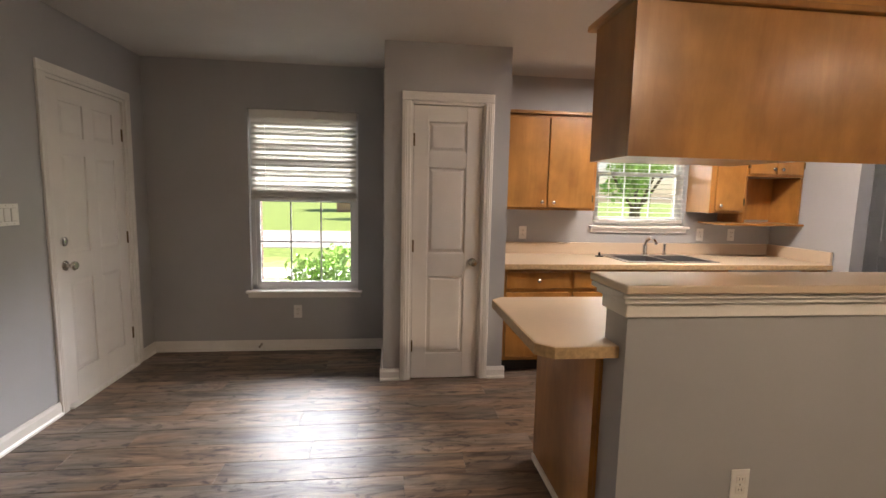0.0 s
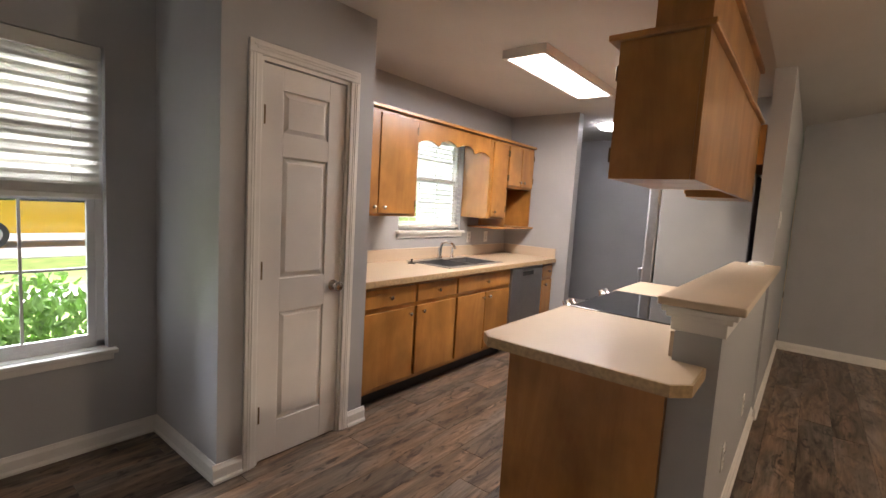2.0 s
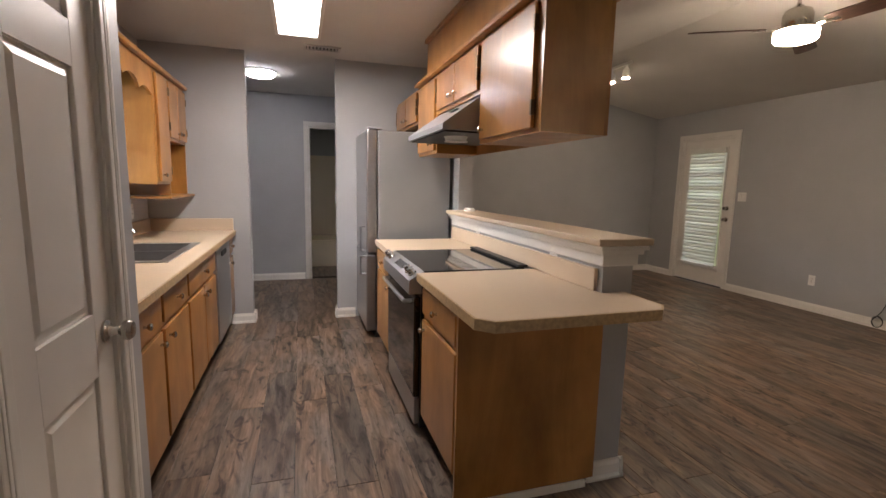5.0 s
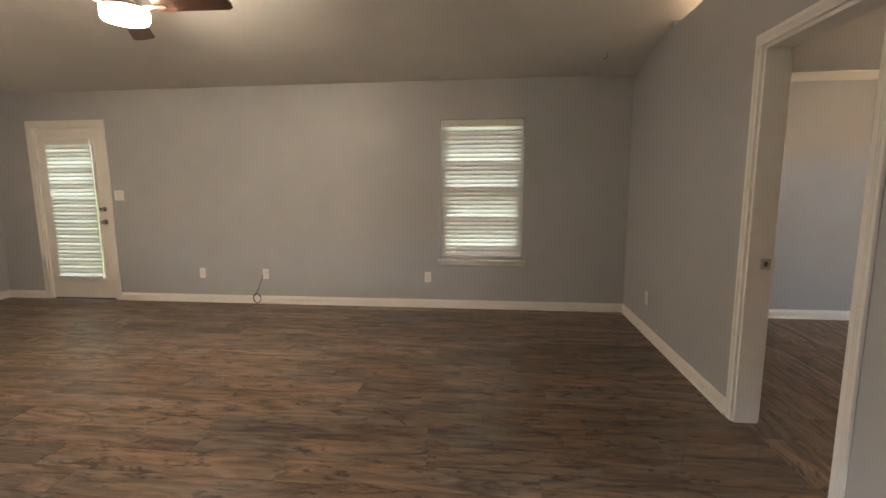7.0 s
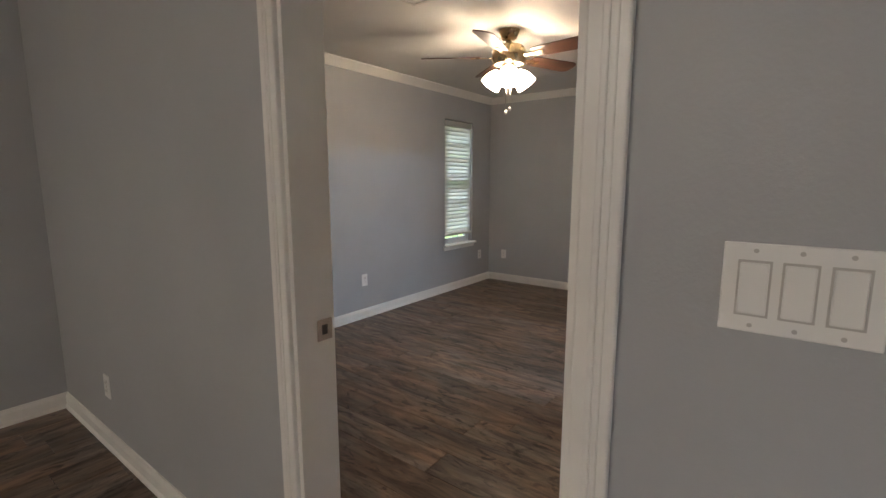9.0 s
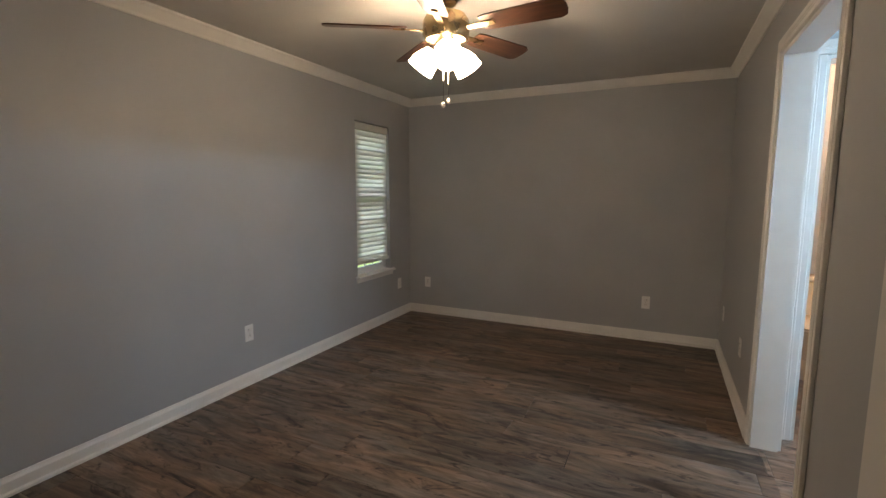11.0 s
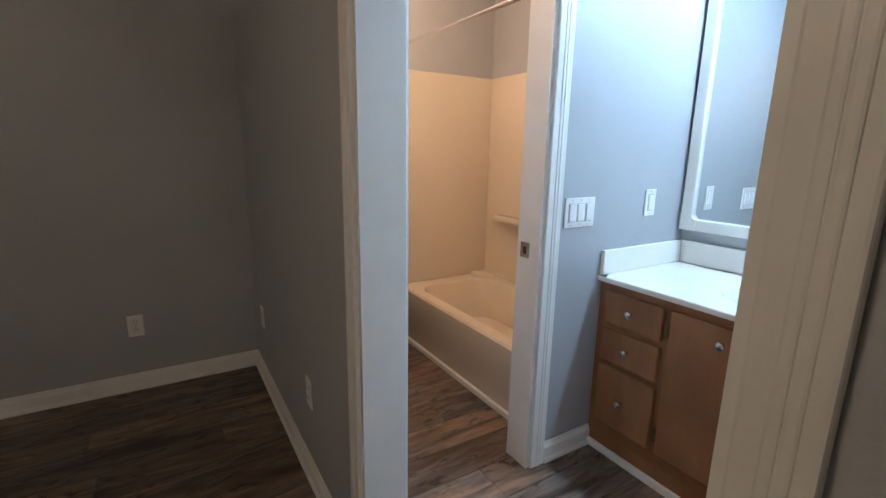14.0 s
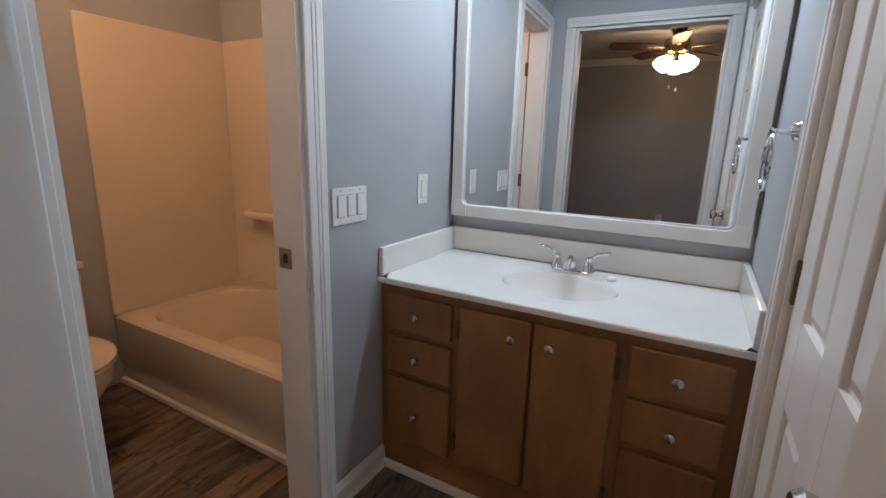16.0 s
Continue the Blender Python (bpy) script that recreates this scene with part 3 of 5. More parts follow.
def blind(name, label, axis, face, out, a0, a1, ztop, zbot, tilt, depth=0.03, pitch=0.046):
    """A slatted blind hung inside an opening; tilt in degrees from flat."""
    b = thing(name, label, "blind")
    w = a1 - a0
    c = face + out * depth
    m = Matrix.Translation(((a0 + a1) / 2, c, 0)) if axis == "x" else Matrix.Translation((c, (a0 + a1) / 2, 0)) @ pose(0, 0, 0, 0, 0, 90)
    part("headrail", boxes((-w / 2, w / 2, -0.03, 0.025, ztop - 0.065, ztop), bevel=0.004), SLAT, b).matrix_basis = m
    n = math.ceil((ztop - 0.065 - zbot - 0.03) / pitch)
    pitch = (ztop - 0.065 - zbot - 0.03) / n
    sl = bmesh.new()
    k = 4
    rows = []
    for i in range(k + 1):
        u = (i / k - 0.5)
        rows.append([sl.verts.new((s * (w / 2 - 0.006), u * 0.064, 0.006 * (1 - 4 * u * u))) for s in (-1, 1)])
    for p, q in zip(rows, rows[1:]):
        sl.faces.new((p[0], p[1], q[1], q[0]))
    bmesh.ops.solidify(sl, geom=sl.faces[:], thickness=0.0028)
    me = mesh_of("slat", sl, SLAT)
    for i in range(n):
        o = new("slat", me)
        o.parent = b
        o.matrix_basis = m @ pose(0, 0, zbot + 0.03 + (i + 0.5) * pitch, tilt, 0, 0)
    part("bottom_rail", boxes((-w / 2, w / 2, -0.026, 0.024, zbot, zbot + 0.03), bevel=0.005), SLAT, b).matrix_basis = m
    for s in (-1, 1):
        part("cord", boxes((s * w * 0.36 - 0.002, s * w * 0.36 + 0.002, -0.029, -0.027, zbot + 0.02, ztop - 0.05)), PLATE, b).matrix_basis = m
    return b


window("window_1", "white double-hung window with grids over front garden", "x", FY, 1, -1.327, -0.42, 0.53, 2.06)
bl = blind("window_blind", "white slatted blind half raised in the front window", "x", FY, 1, -1.312, -0.435, 2.055, 1.31, -84)
for i in range(7):
    part("stacked_slat", boxes((-1.306, -0.441, FY + 0.008, FY + 0.052, 1.342 + i * 0.0055, 1.346 + i * 0.0055)), SLAT, bl)
window("window_2", "white double-hung window over the kitchen sink", "x", FY, 1, 1.71, 2.61, 1.13, 2.05)
blind("window_blind", "white slatted blind tilted open over the sink", "x", FY, 1, 1.725, 2.595, 2.045, 1.16, 4)
window("window_3", "white double-hung window behind closed blind", "x", BY, -1, -1.065, -0.195, 0.54, 2.015, grid=False)
blind("window_blind", "closed white slatted blind in living room window", "x", BY, -1, -1.05, -0.21, 2.01, 0.56, -84)
window("window_4", "narrow white sash window in the bedroom", "x", -3.31, -1, -6.28, -5.705, 0.555, 2.01)
blind("window_blind", "white slatted blind nearly lowered in bedroom window", "x", -3.31, -1, -6.27, -5.715, 2.0, 0.66, -82)

# glazed back door with a blind in front of its pane
casing("casing_back", "x", BY, 1, 3.71, 4.58, 2.03, depth=T)
bd = thing("back_door", "closed white back door with full glass and blind", "door", (0, 0, 0), kind="structure")
yb = BY - 0.05
bm = boxes((3.727, 3.86, yb - 0.02, yb + 0.025, 0.012, 2.01), (4.43, 4.563, yb - 0.02, yb + 0.025, 0.012, 2.01), (3.86, 4.43, yb - 0.02, yb + 0.025, 0.012, 0.24), (3.86, 4.43, yb - 0.02, yb + 0.025, 1.87, 2.01))
part("slab", bm, DOORW, bd)
pn = part("pane", boxes((3.86, 4.43, yb, yb + 0.006, 0.24, 1.87)), GLASS, bd)
pn.visible_shadow = False
part("lite_frame", boxes((3.83, 3.862, yb + 0.025, yb + 0.037, 0.21, 1.9), (4.428, 4.46, yb + 0.025, yb + 0.037, 0.21, 1.9), (3.862, 4.428, yb + 0.025, yb + 0.037, 0.21, 0.242), (3.862, 4.428, yb + 0.025, yb + 0.037, 1.868, 1.9), bevel=0.004), DOORW, bd)
for z, r in ((0.93, 0.03), (1.08, 0.027)):
    part("knob" if z < 1 else "deadbolt", turned([(r, 0), (r, 0.008), (0.013, 0.014), (0.012, 0.03), (0.025, 0.045), (0.02, 0.06), (0, 0.062)], 16, "-y", (3.775, yb + 0.025, z)), NICKEL, bd, "satin nickel", True)
blind("door_blind", "closed white slatted blind on the back door", "x", yb + 0.05, -1, 3.85, 4.44, 1.89, 0.25, -84, depth=0.005)

# ---- kitchen ----
CT = 0.87


def cab_door(parent, x0, x1, z0, z1, y, s, knob_at=None, name="door", mat=None, hinge=None):
    """A slab door or drawer front on the face y that looks towards s (-1 or +1 along y)."""
    c = sorted((y, y + s * 0.019))
    d = part(name, boxes((x0, x1, *c, z0, z1), bevel=0.005), mat or MAPLE, parent)
    if knob_at:
        prof = [(0.007, 0), (0.006, 0.012), (0.014, 0.02), (0.015, 0.026), (0.009, 0.031), (0, 0.032)]
        part("knob", turned(prof, 14, "y" if s < 0 else "-y", (knob_at[0], y + s * 0.019, knob_at[1])), NICKEL, d, "satin nickel knob", True)
    if hinge is not None:
        for z in (z0 + 0.08, z1 - 0.08):
            part("hinge", boxes((hinge - 0.007, hinge + 0.007, *sorted((y + s * 0.004, y + s * 0.024)), z - 0.03, z + 0.03), bevel=0.002), HINGE, d, "dark hinge")
    return d


def base_unit(label, x0, x1, yb, yf, drawers, doors, knobs_in=True, end_open=False):
    """A base cabinet between x0 and x1 from its back yb to its front yf."""
    c = thing("base_cabinet", label, "cabinet")
    s = 1 if yf > yb else -1
    y0, y1 = sorted((yb, yf))
    part("body", boxes((x0, x1, y0, y1, 0.1, 0.66), (x0, x1, *sorted((yf, yf - s * 0.02)), 0.66, CT - 0.04), (x0, x0 + 0.016, *sorted((yb, yf - s * 0.02)), 0.66, CT - 0.04), (x1 - 0.016, x1, *sorted((yb, yf - s * 0.02)), 0.66, CT - 0.04)), MAPLE, c)
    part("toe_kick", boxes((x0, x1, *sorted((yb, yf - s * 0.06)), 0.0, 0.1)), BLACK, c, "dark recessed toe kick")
    for a, b in drawers:
        cab_door(c, a, b, 0.675, 0.805, yf, s, ((a + b) / 2, 0.74), "drawer")
    for a, b, kx in doors:
        cab_door(c, a, b, 0.13, 0.645, yf, s, (kx, 0.6))
    return c


FB = 2.64  # front of the sink-side base cabinets
base_unit("honey maple base cabinet with drawer beside pantry", 0.73, 1.27, FY, FB, [(0.75, 1.25)], [(0.75, 1.25, 1.2)])
base_unit("honey maple base cabinet with drawer and door", 1.27, 1.76, FY, FB, [(1.285, 1.74)], [(1.285, 1.74, 1.34)])
base_unit("honey maple sink base cabinet with two doors", 1.76, 2.6, FY, FB, [(1.775, 2.585)], [(1.775, 2.175, 2.13), (2.185, 2.585, 2.23)])
base_unit("narrow honey maple base cabinet beside dishwasher", 3.25, 3.5, FY, FB, [(3.265, 3.485)], [(3.265, 3.485, 3.31)])
dw = thing("dishwasher", "stainless steel dishwasher under the counter", "dishwasher")
part("body", boxes((2.605, 3.245, FB + 0.02, FY, 0.08, CT - 0.042)), BLACK, dw)
part("door", boxes((2.612, 3.238, FB - 0.025, FB + 0.018, 0.11, CT - 0.05), bevel=0.006), STEEL, dw, "brushed steel door")
part("handle", boxes((2.82, 3.03, FB - 0.032, FB - 0.024, 0.735, 0.775), bevel=0.003), SLOT, dw, "dark recessed handle")
part("toe_panel", boxes((2.612, 3.238, FB + 0.04, FB + 0.06, 0.0, 0.11)), BLACK, dw)

ctop = thing("countertop", "beige mottled laminate countertop with backsplash by sink", "countertop")
sx0, sx1, sy0, sy1 = 1.78, 2.56, 2.73, 3.18
bm = boxes((0.72, sx0, 2.6, FY, CT - 0.038, CT), (sx1, 3.5, 2.6, FY, CT - 0.038, CT), (sx0, sx1, 2.6, sy0, CT - 0.038, CT), (sx0, sx1, sy1, FY, CT - 0.038, CT))
part("worktop", bm, LAMIN, ctop)
part("front_edge", boxes((0.72, 3.5, 2.592, 2.6, CT - 0.042, CT - 0.001), bevel=0.003), EDGE, ctop, "tan laminate edge strip")
part("backsplash", boxes((0.72, 3.48, FY - 0.02, FY - 0.0005, CT, CT + 0.105), bevel=0.004), LAMIN, ctop)
part("side_splash", boxes((3.482, 3.508, 2.61, FY - 0.001, CT, CT + 0.105), bevel=0.004), LAMIN, ctop)

sk = thing("kitchen_sink", "double-bowl stainless steel drop-in sink", "sink")
bm = boxes((sx0 - 0.02, sx1 + 0.02, sy0 - 0.02, sy0 + 0.03, CT, CT + 0.006), (sx0 - 0.02, sx1 + 0.02, sy1 - 0.07, sy1 + 0.02, CT, CT + 0.006), (sx0 - 0.02, sx0 + 0.03, sy0 + 0.03, sy1 - 0.07, CT, CT + 0.006), (sx1 - 0.03, sx1 + 0.02, sy0 + 0.03, sy1 - 0.07, CT, CT + 0.006), (2.155, 2.185, sy0 + 0.03, sy1 - 0.07, CT, CT + 0.006))
part("rim", bm, STEEL, sk)
for a, b in ((sx0 + 0.03, 2.155), (2.185, sx1 - 0.03)):
    y0, y1 = sy0 + 0.03, sy1 - 0.07
    bm = boxes((a, b, y0, y1, CT - 0.17, CT - 0.165), (a - 0.003, a, y0, y1, CT - 0.17, CT), (b, b + 0.003, y0, y1, CT - 0.17, CT), (a, b, y0 - 0.003, y0, CT - 0.17, CT), (a, b, y1, y1 + 0.003, CT - 0.17, CT))
    bw = part("bowl", bm, STEEL, sk)
    part("drain", turned([(0.045, 0), (0.045, 0.004), (0.02, 0.002)], 18, "z", ((a + b) / 2, (y0 + y1) / 2, CT - 0.165)), CHROME, bw, "", True)
fc = thing("kitchen_faucet", "chrome lever kitchen faucet with side sprayer", "faucet")
part("base", turned([(0.03, 0), (0.03, 0.01), (0.022, 0.02), (0.02, 0.09), (0.017, 0.1), (0, 0.102)], 18, "z", (2.17, sy1 - 0.02, CT + 0.006)), CHROME, fc, "", True)
part("spout", tube([(2.17, sy1 - 0.02, CT + 0.08), (2.17, sy1 - 0.04, CT + 0.15), (2.17, sy1 - 0.09, CT + 0.175), (2.17, sy1 - 0.17, CT + 0.155), (2.17, sy1 - 0.2, CT + 0.12)], 0.012), CHROME, fc, "", True)
part("lever", tube([(2.17, sy1 - 0.02, CT + 0.1), (2.2, sy1 - 0.02, CT + 0.14), (2.24, sy1 - 0.02, CT + 0.16)], 0.007), CHROME, fc, "", True)
part("sprayer", turned([(0.02, 0), (0.018, 0.02), (0.012, 0.03), (0.015, 0.1), (0, 0.105)], 14, "z", (2.36, sy1 - 0.02, CT + 0.006)), CHROME, fc, "", True)
ss = thing("sink_strainer", "small dark sink stopper beside the sink", "stopper")
part("disc", turned([(0.035, 0), (0.035, 0.006), (0.008, 0.012), (0.008, 0.03), (0.014, 0.038), (0, 0.04)], 16, "z", (1.7, 3.08, CT)), BLACK, ss, "", True)


def wall_unit(label, x0, x1, z0, z1, yb, yf, doors, knob_low=True):
    c = thing("wall_cabinet", label, "cabinet")
    s = 1 if yf > yb else -1
    y0, y1 = sorted((yb, yf))
    part("body", boxes((x0, x1, y0, y1, z0, z1)), MAPLE, c)
    for a, b, kx in doors:
        hx = a if kx > (a + b) / 2 else b
        cab_door(c, a, b, z0 + 0.02, z1 - 0.025, yf, s, (kx, z0 + 0.065), hinge=hx)
    return c


FU = 2.96  # front of the sink-side wall cabinets
wall_unit("honey maple wall cabinet with two doors", 0.73, 1.575, 1.275, 2.05, FY, FU, [(0.765, 1.145, 1.1), (1.155, 1.545, 1.2)])
wall_unit("honey maple wall cabinet beside window", 2.62, 2.945, 1.275, 2.05, FY, FU, [(2.665, 2.93, 2.7)])
wall_unit("small honey maple wall cabinet over open shelf", 2.947, 3.5, 1.6, 2.05, FY, FU, [(2.96, 3.215, 3.18), (3.225, 3.48, 3.26)])
oc = thing("open_shelf_unit", "open honey maple shelf cubby under wall cabinet", "shelf")
part("side", boxes((2.947, 2.965, FU + 0.002, FY, 1.19, 1.598)), MAPLE, oc)
part("side", boxes((3.48, 3.498, FU + 0.002, FY, 1.19, 1.598)), MAPLE, oc)
part("back", boxes((2.965, 3.48, FY - 0.012, FY - 0.001, 1.21, 1.598)), MAPLE, oc)
part("shelf", boxes((2.75, 3.508, FU - 0.05, FY, 1.17, 1.189), bevel=0.004), MAPLE, oc)
vl = [(1.577, 2.05), (1.577, 1.87)]
for i in range(41):
    u = i / 40
    vl.append((1.577 + u * 1.041, 1.865 + 0.035 * abs(math.sin(u * math.pi * 4)) + (0.03 if 0.25 < u < 0.75 else 0)))
vl += [(2.618, 1.87), (2.618, 2.05)]
va = thing("window_valance", "scalloped honey maple valance above sink window", "valance")
part("board", prism(vl, 0.019, "y", FU + 0.0), MAPLE, va)
ct = thing("crown_moulding", "honey maple crown strip along the cabinet tops", "moulding")
part("strip", boxes((0.73, 3.5, FU - 0.035, FY, 2.051, 2.078), bevel=0.005), MAPLE, ct)

# ---- peninsula ----
base_unit("honey maple peninsula base cabinet with drawer and door", 0.64, 1.2, 0.807, 1.44, [(0.665, 1.18)], [(0.665, 1.18, 1.13)])
base_unit("narrow honey maple base cabinet beside fridge", 2.0, 2.6, 0.807, 1.44, [(2.02, 2.58)], [(2.02, 2.58, 2.07)])
ep = thing("peninsula_end_panel", "honey maple end panel of the peninsula", "panel")
part("panel", boxes((0.62, 0.638, 0.807, 1.462, 0.035, CT - 0.04)), MAPLE, ep)
part("shoe_strip", boxes((0.608, 0.62, 0.85, 1.45, 0.0, 0.035), bevel=0.003), TRIM, ep, "white shoe strip")
pt = thing("peninsula_countertop", "beige mottled laminate peninsula countertop with clipped corners", "countertop")
ol = [(0.37, 0.75), (0.42, 0.7), (0.647, 0.7), (0.647, 0.807), (1.225, 0.807), (1.225, 1.47), (0.42, 1.47), (0.37, 1.42)]
part("worktop", prism(ol, 0.04, "z", CT - 0.04), LAMIN, pt)
e2 = [(0.362, 0.746), (0.417, 0.691), (0.647, 0.691), (0.647, 0.6995), (0.42, 0.6995), (0.3695, 0.75), (0.3695, 1.42), (0.42, 1.4705), (1.225, 1.4705), (1.225, 1.478), (0.417, 1.478), (0.362, 1.423)]
part("front_edge", prism(e2, 0.04, "z", CT - 0.041), EDGE, pt, "tan laminate edge strip")
part("worktop", boxes((1.985, 2.64, 0.807, 1.47, CT - 0.04, CT), bevel=0.004), LAMIN, pt)
part("backsplash", boxes((0.68, 2.66, 0.807, 0.826, CT + 0.001, CT + 0.1), bevel=0.004), LAMIN, pt)
hl = thing("half_wall_ledge", "beige laminate ledge with white crown moulding on the half wall", "ledge")
part("top", boxes((0.605, 2.69, 0.59, 0.865, 1.075, 1.105), bevel=0.006), LAMIN, hl)
for i, (o, a, b) in enumerate(((0.045, 1.055, 1.074), (0.03, 1.035, 1.055), (0.014, 0.985, 1.035))):
    part("moulding", boxes((0.65 - o, 2.679, 0.655 - o, 0.805 + o, a, b), bevel=0.004), TRIM, hl)
ld = thing("white_plastic_cap", "small white plastic cap on the ledge", "cap")
part("cap", turned([(0.045, 0), (0.045, 0.018), (0.035, 0.026), (0, 0.028)], 18, "z", (2.52, 0.72, 1.105)), PLATE, ld, "", True)

rg = thing("range", "slide-in stainless steel range with black glass cooktop", "range")
part("body", boxes((1.23, 1.98, 0.86, 1.45, 0.03, 0.86)), BLACK, rg)
part("cooktop", boxes((1.228, 1.982, 0.875, 1.44, 0.86, CT + 0.006), bevel=0.003), BLACKG, rg, "black glass cooktop")
part("back_trim", boxes((1.23, 1.98, 0.853, 0.91, CT + 0.0065, CT + 0.022), bevel=0.006), BLACK, rg)
part("oven_door", boxes((1.24, 1.97, 1.451, 1.485, 0.2, 0.74), bevel=0.006), BLACKG, rg, "black glass oven door")
part("drawer", boxes((1.24, 1.97, 1.451, 1.48, 0.05, 0.19), bevel=0.005), STEEL, rg, "brushed steel drawer")
part("control_panel", prism([(1.44, CT + 0.008), (1.515, 0.83), (1.515, 0.76), (1.445, 0.76)], 0.75, "x", 1.23), STEEL, rg, "sloping steel control panel")
part("door_handle", tube([(1.3, 1.485, 0.71), (1.3, 1.525, 0.71), (1.91, 1.525, 0.71), (1.91, 1.485, 0.71)], 0.011), STEEL, rg, "steel bar handle", True)
part("display", prism([(1.4625, CT - 0.0015), (1.4975, 0.8435), (1.4965, 0.8425), (1.4615, CT - 0.0035)], 0.2, "x", 1.5), BLACKG, rg)
for kx in (1.28, 1.36, 1.84, 1.92):
    kb = turned([(0.024, 0), (0.024, 0.006), (0.019, 0.01), (0.018, 0.034), (0, 0.036)], 16)
    kb.transform(Matrix.Translation((kx, 1.485, 0.856)) @ pose(0, 0, 0, -28, 0, 0))
    part("knob", kb, CHROME, rg, "chrome knob", True)

fr = thing("refrigerator", "grey top-freezer refrigerator with steel doors", "refrigerator")
part("body", boxes((2.8, 3.5, 0.8, 1.42, 0.03, 1.74), bevel=0.01), FRIDGE, fr)
part("lower_door", boxes((2.8, 3.5, 1.428, 1.515, 0.06, 0.72), bevel=0.015), STEEL, fr, "brushed steel door")
part("upper_door", boxes((2.8, 3.5, 1.428, 1.515, 0.735, 1.745), bevel=0.015), STEEL, fr, "brushed steel door")
part("hinge_cover", boxes((2.81, 2.9, 1.38, 1.5, 1.746, 1.765), bevel=0.005), GREYP, fr)
part("foot_grille", boxes((2.82, 3.48, 1.36, 1.44, 0.0, 0.05)), BLACK, fr)
for z0, z1 in ((0.55, 0.7), (0.75, 0.95)):
    part("handle", tube([(2.87, 1.515, z0), (2.87, 1.555, z0), (2.87, 1.555, z1), (2.87, 1.515, z1)], 0.011), STEEL, fr, "steel handle", True)

# wall cabinets above the peninsula, hung from the ceiling
UB, UF = 0.82, 1.115
wall_unit("honey maple hanging cabinet at the peninsula end", 0.69, 1.34, 1.53, 2.06, UB, UF, [(0.74, 1.31, 1.26)])
wall_unit("honey maple cabinet above range hood", 1.342, 2.14, 1.79, 2.06, UB, UF, [(1.36, 1.735, 1.69), (1.745, 2.12, 1.79)])
wall_unit("tall honey maple hanging cabinet beside fridge", 2.142, 2.65, 1.53, 2.06, UB, UF, [(2.17, 2.62, 2.22)])
wall_unit("honey maple cabinet above refrigerator", 2.682, 3.5, 1.79, 2.06, 0.765, UF, [(2.7, 3.08, 3.03), (3.09, 3.47, 3.14)])
bp_ = thing("cabinet_back_panel", "glossy honey maple panel behind hanging cabinets", "panel")
part("panel", boxes((0.69, 2.676, 0.802, 0.819, 1.53, 2.06)), MAPLE, bp_)
tr = thing("cabinet_top_board", "dark honey maple top board of the hanging cabinets", "moulding")
part("board", boxes((0.665, 2.676, 0.78, 1.155, 2.061, 2.085), bevel=0.005), MAPLE, tr)
so = thing("cabinet_soffit_box", "maple box joining hanging cabinets to the ceiling", "soffit")
part("box", boxes((0.9, 2.676, 0.84, 1.05, 2.086, H - 0.001)), MAPLE, so)
part("collar", boxes((0.875, 2.676, 0.815, 1.075, H - 0.03, H - 0.0005), bevel=0.004), MAPLE, so)
hd = thing("range_hood", "grey metal under-cabinet range hood with light", "range hood")
hp = [(0.822, 1.788), (1.1, 1.788), (1.32, 1.63), (1.32, 1.6), (0.822, 1.6)]
part("shell", prism(hp, 0.79, "x", 1.346), GREYP, hd)
part("underside", boxes((1.37, 2.11, 0.83, 1.3, 1.59, 1.599)), BLACK, hd)
part("lamp_cover", turned([(0.07, -0.03), (0.06, -0.02), (0.07, 0)], 16, "z", (1.6, 1.16, 1.59)), PLATE, hd, "pale lamp cover", True)
part("switch_label", boxes((1.5, 1.62, 1.17, 1.2, 1.728, 1.732)), SLOT, hd)

# ---- ceiling fixtures ----
kl = thing("ceiling_light", "rectangular lit fluorescent panel on the kitchen ceiling", "ceiling light")
part("frame", boxes((1.5, 1.525, 1.86, 2.18, H - 0.058, H - 0.001), (2.735, 2.76, 1.86, 2.18, H - 0.058, H - 0.001), (1.525, 2.735, 1.86, 1.885, H - 0.058, H - 0.001), (1.525, 2.735, 2.155, 2.18, H - 0.058, H - 0.001)), TRIM, kl)
part("diffuser", boxes((1.525, 2.735, 1.885, 2.155, H - 0.052, H - 0.015)), GLOW, kl, "glowing white diffuser")
dl = thing("dome_light", "round flush lit dome light in the hall", "ceiling light")
part("dome", turned([(0.05, -0.062), (0.11, -0.055), (0.145, -0.035), (0.15, -0.012)], 28, "z", (4.28, 2.4, H)), GLOWD, dl, "glowing diffuser", True)
part("ring", turned([(0.165, -0.012), (0.165, 0)], 28, "z", (4.28, 2.4, H - 0.0005)), TRIM, dl)


def vent(label, x0, x1, y0, y1, z, n=8, along="x"):
    v = thing("ceiling_vent", label, "vent")
    part("frame", boxes((x0, x1, y0, y0 + 0.02, z - 0.012, z), (x0, x1, y1 - 0.02, y1, z - 0.012, z), (x0, x0 + 0.02, y0 + 0.02, y1 - 0.02, z - 0.012, z), (x1 - 0.02, x1, y0 + 0.02, y1 - 0.02, z - 0.012, z)), VENTM, v)
    part("backing", boxes((x0 + 0.02, x1 - 0.02, y0 + 0.02, y1 - 0.02, z - 0.003, z - 0.001)), SLOT, v)
    for i in range(n):
        c = y0 + 0.02 + (y1 - y0 - 0.04) * (i + 0.5) / n
        s = boxes((x0 + 0.02, x1 - 0.02, -0.008, 0.008, -0.001, 0.001))
        s.transform(Matrix.Translation((0, c, z - 0.008)) @ pose(0, 0, 0, 40, 0, 0))
        part("slat", s, VENTM, v)
    return v


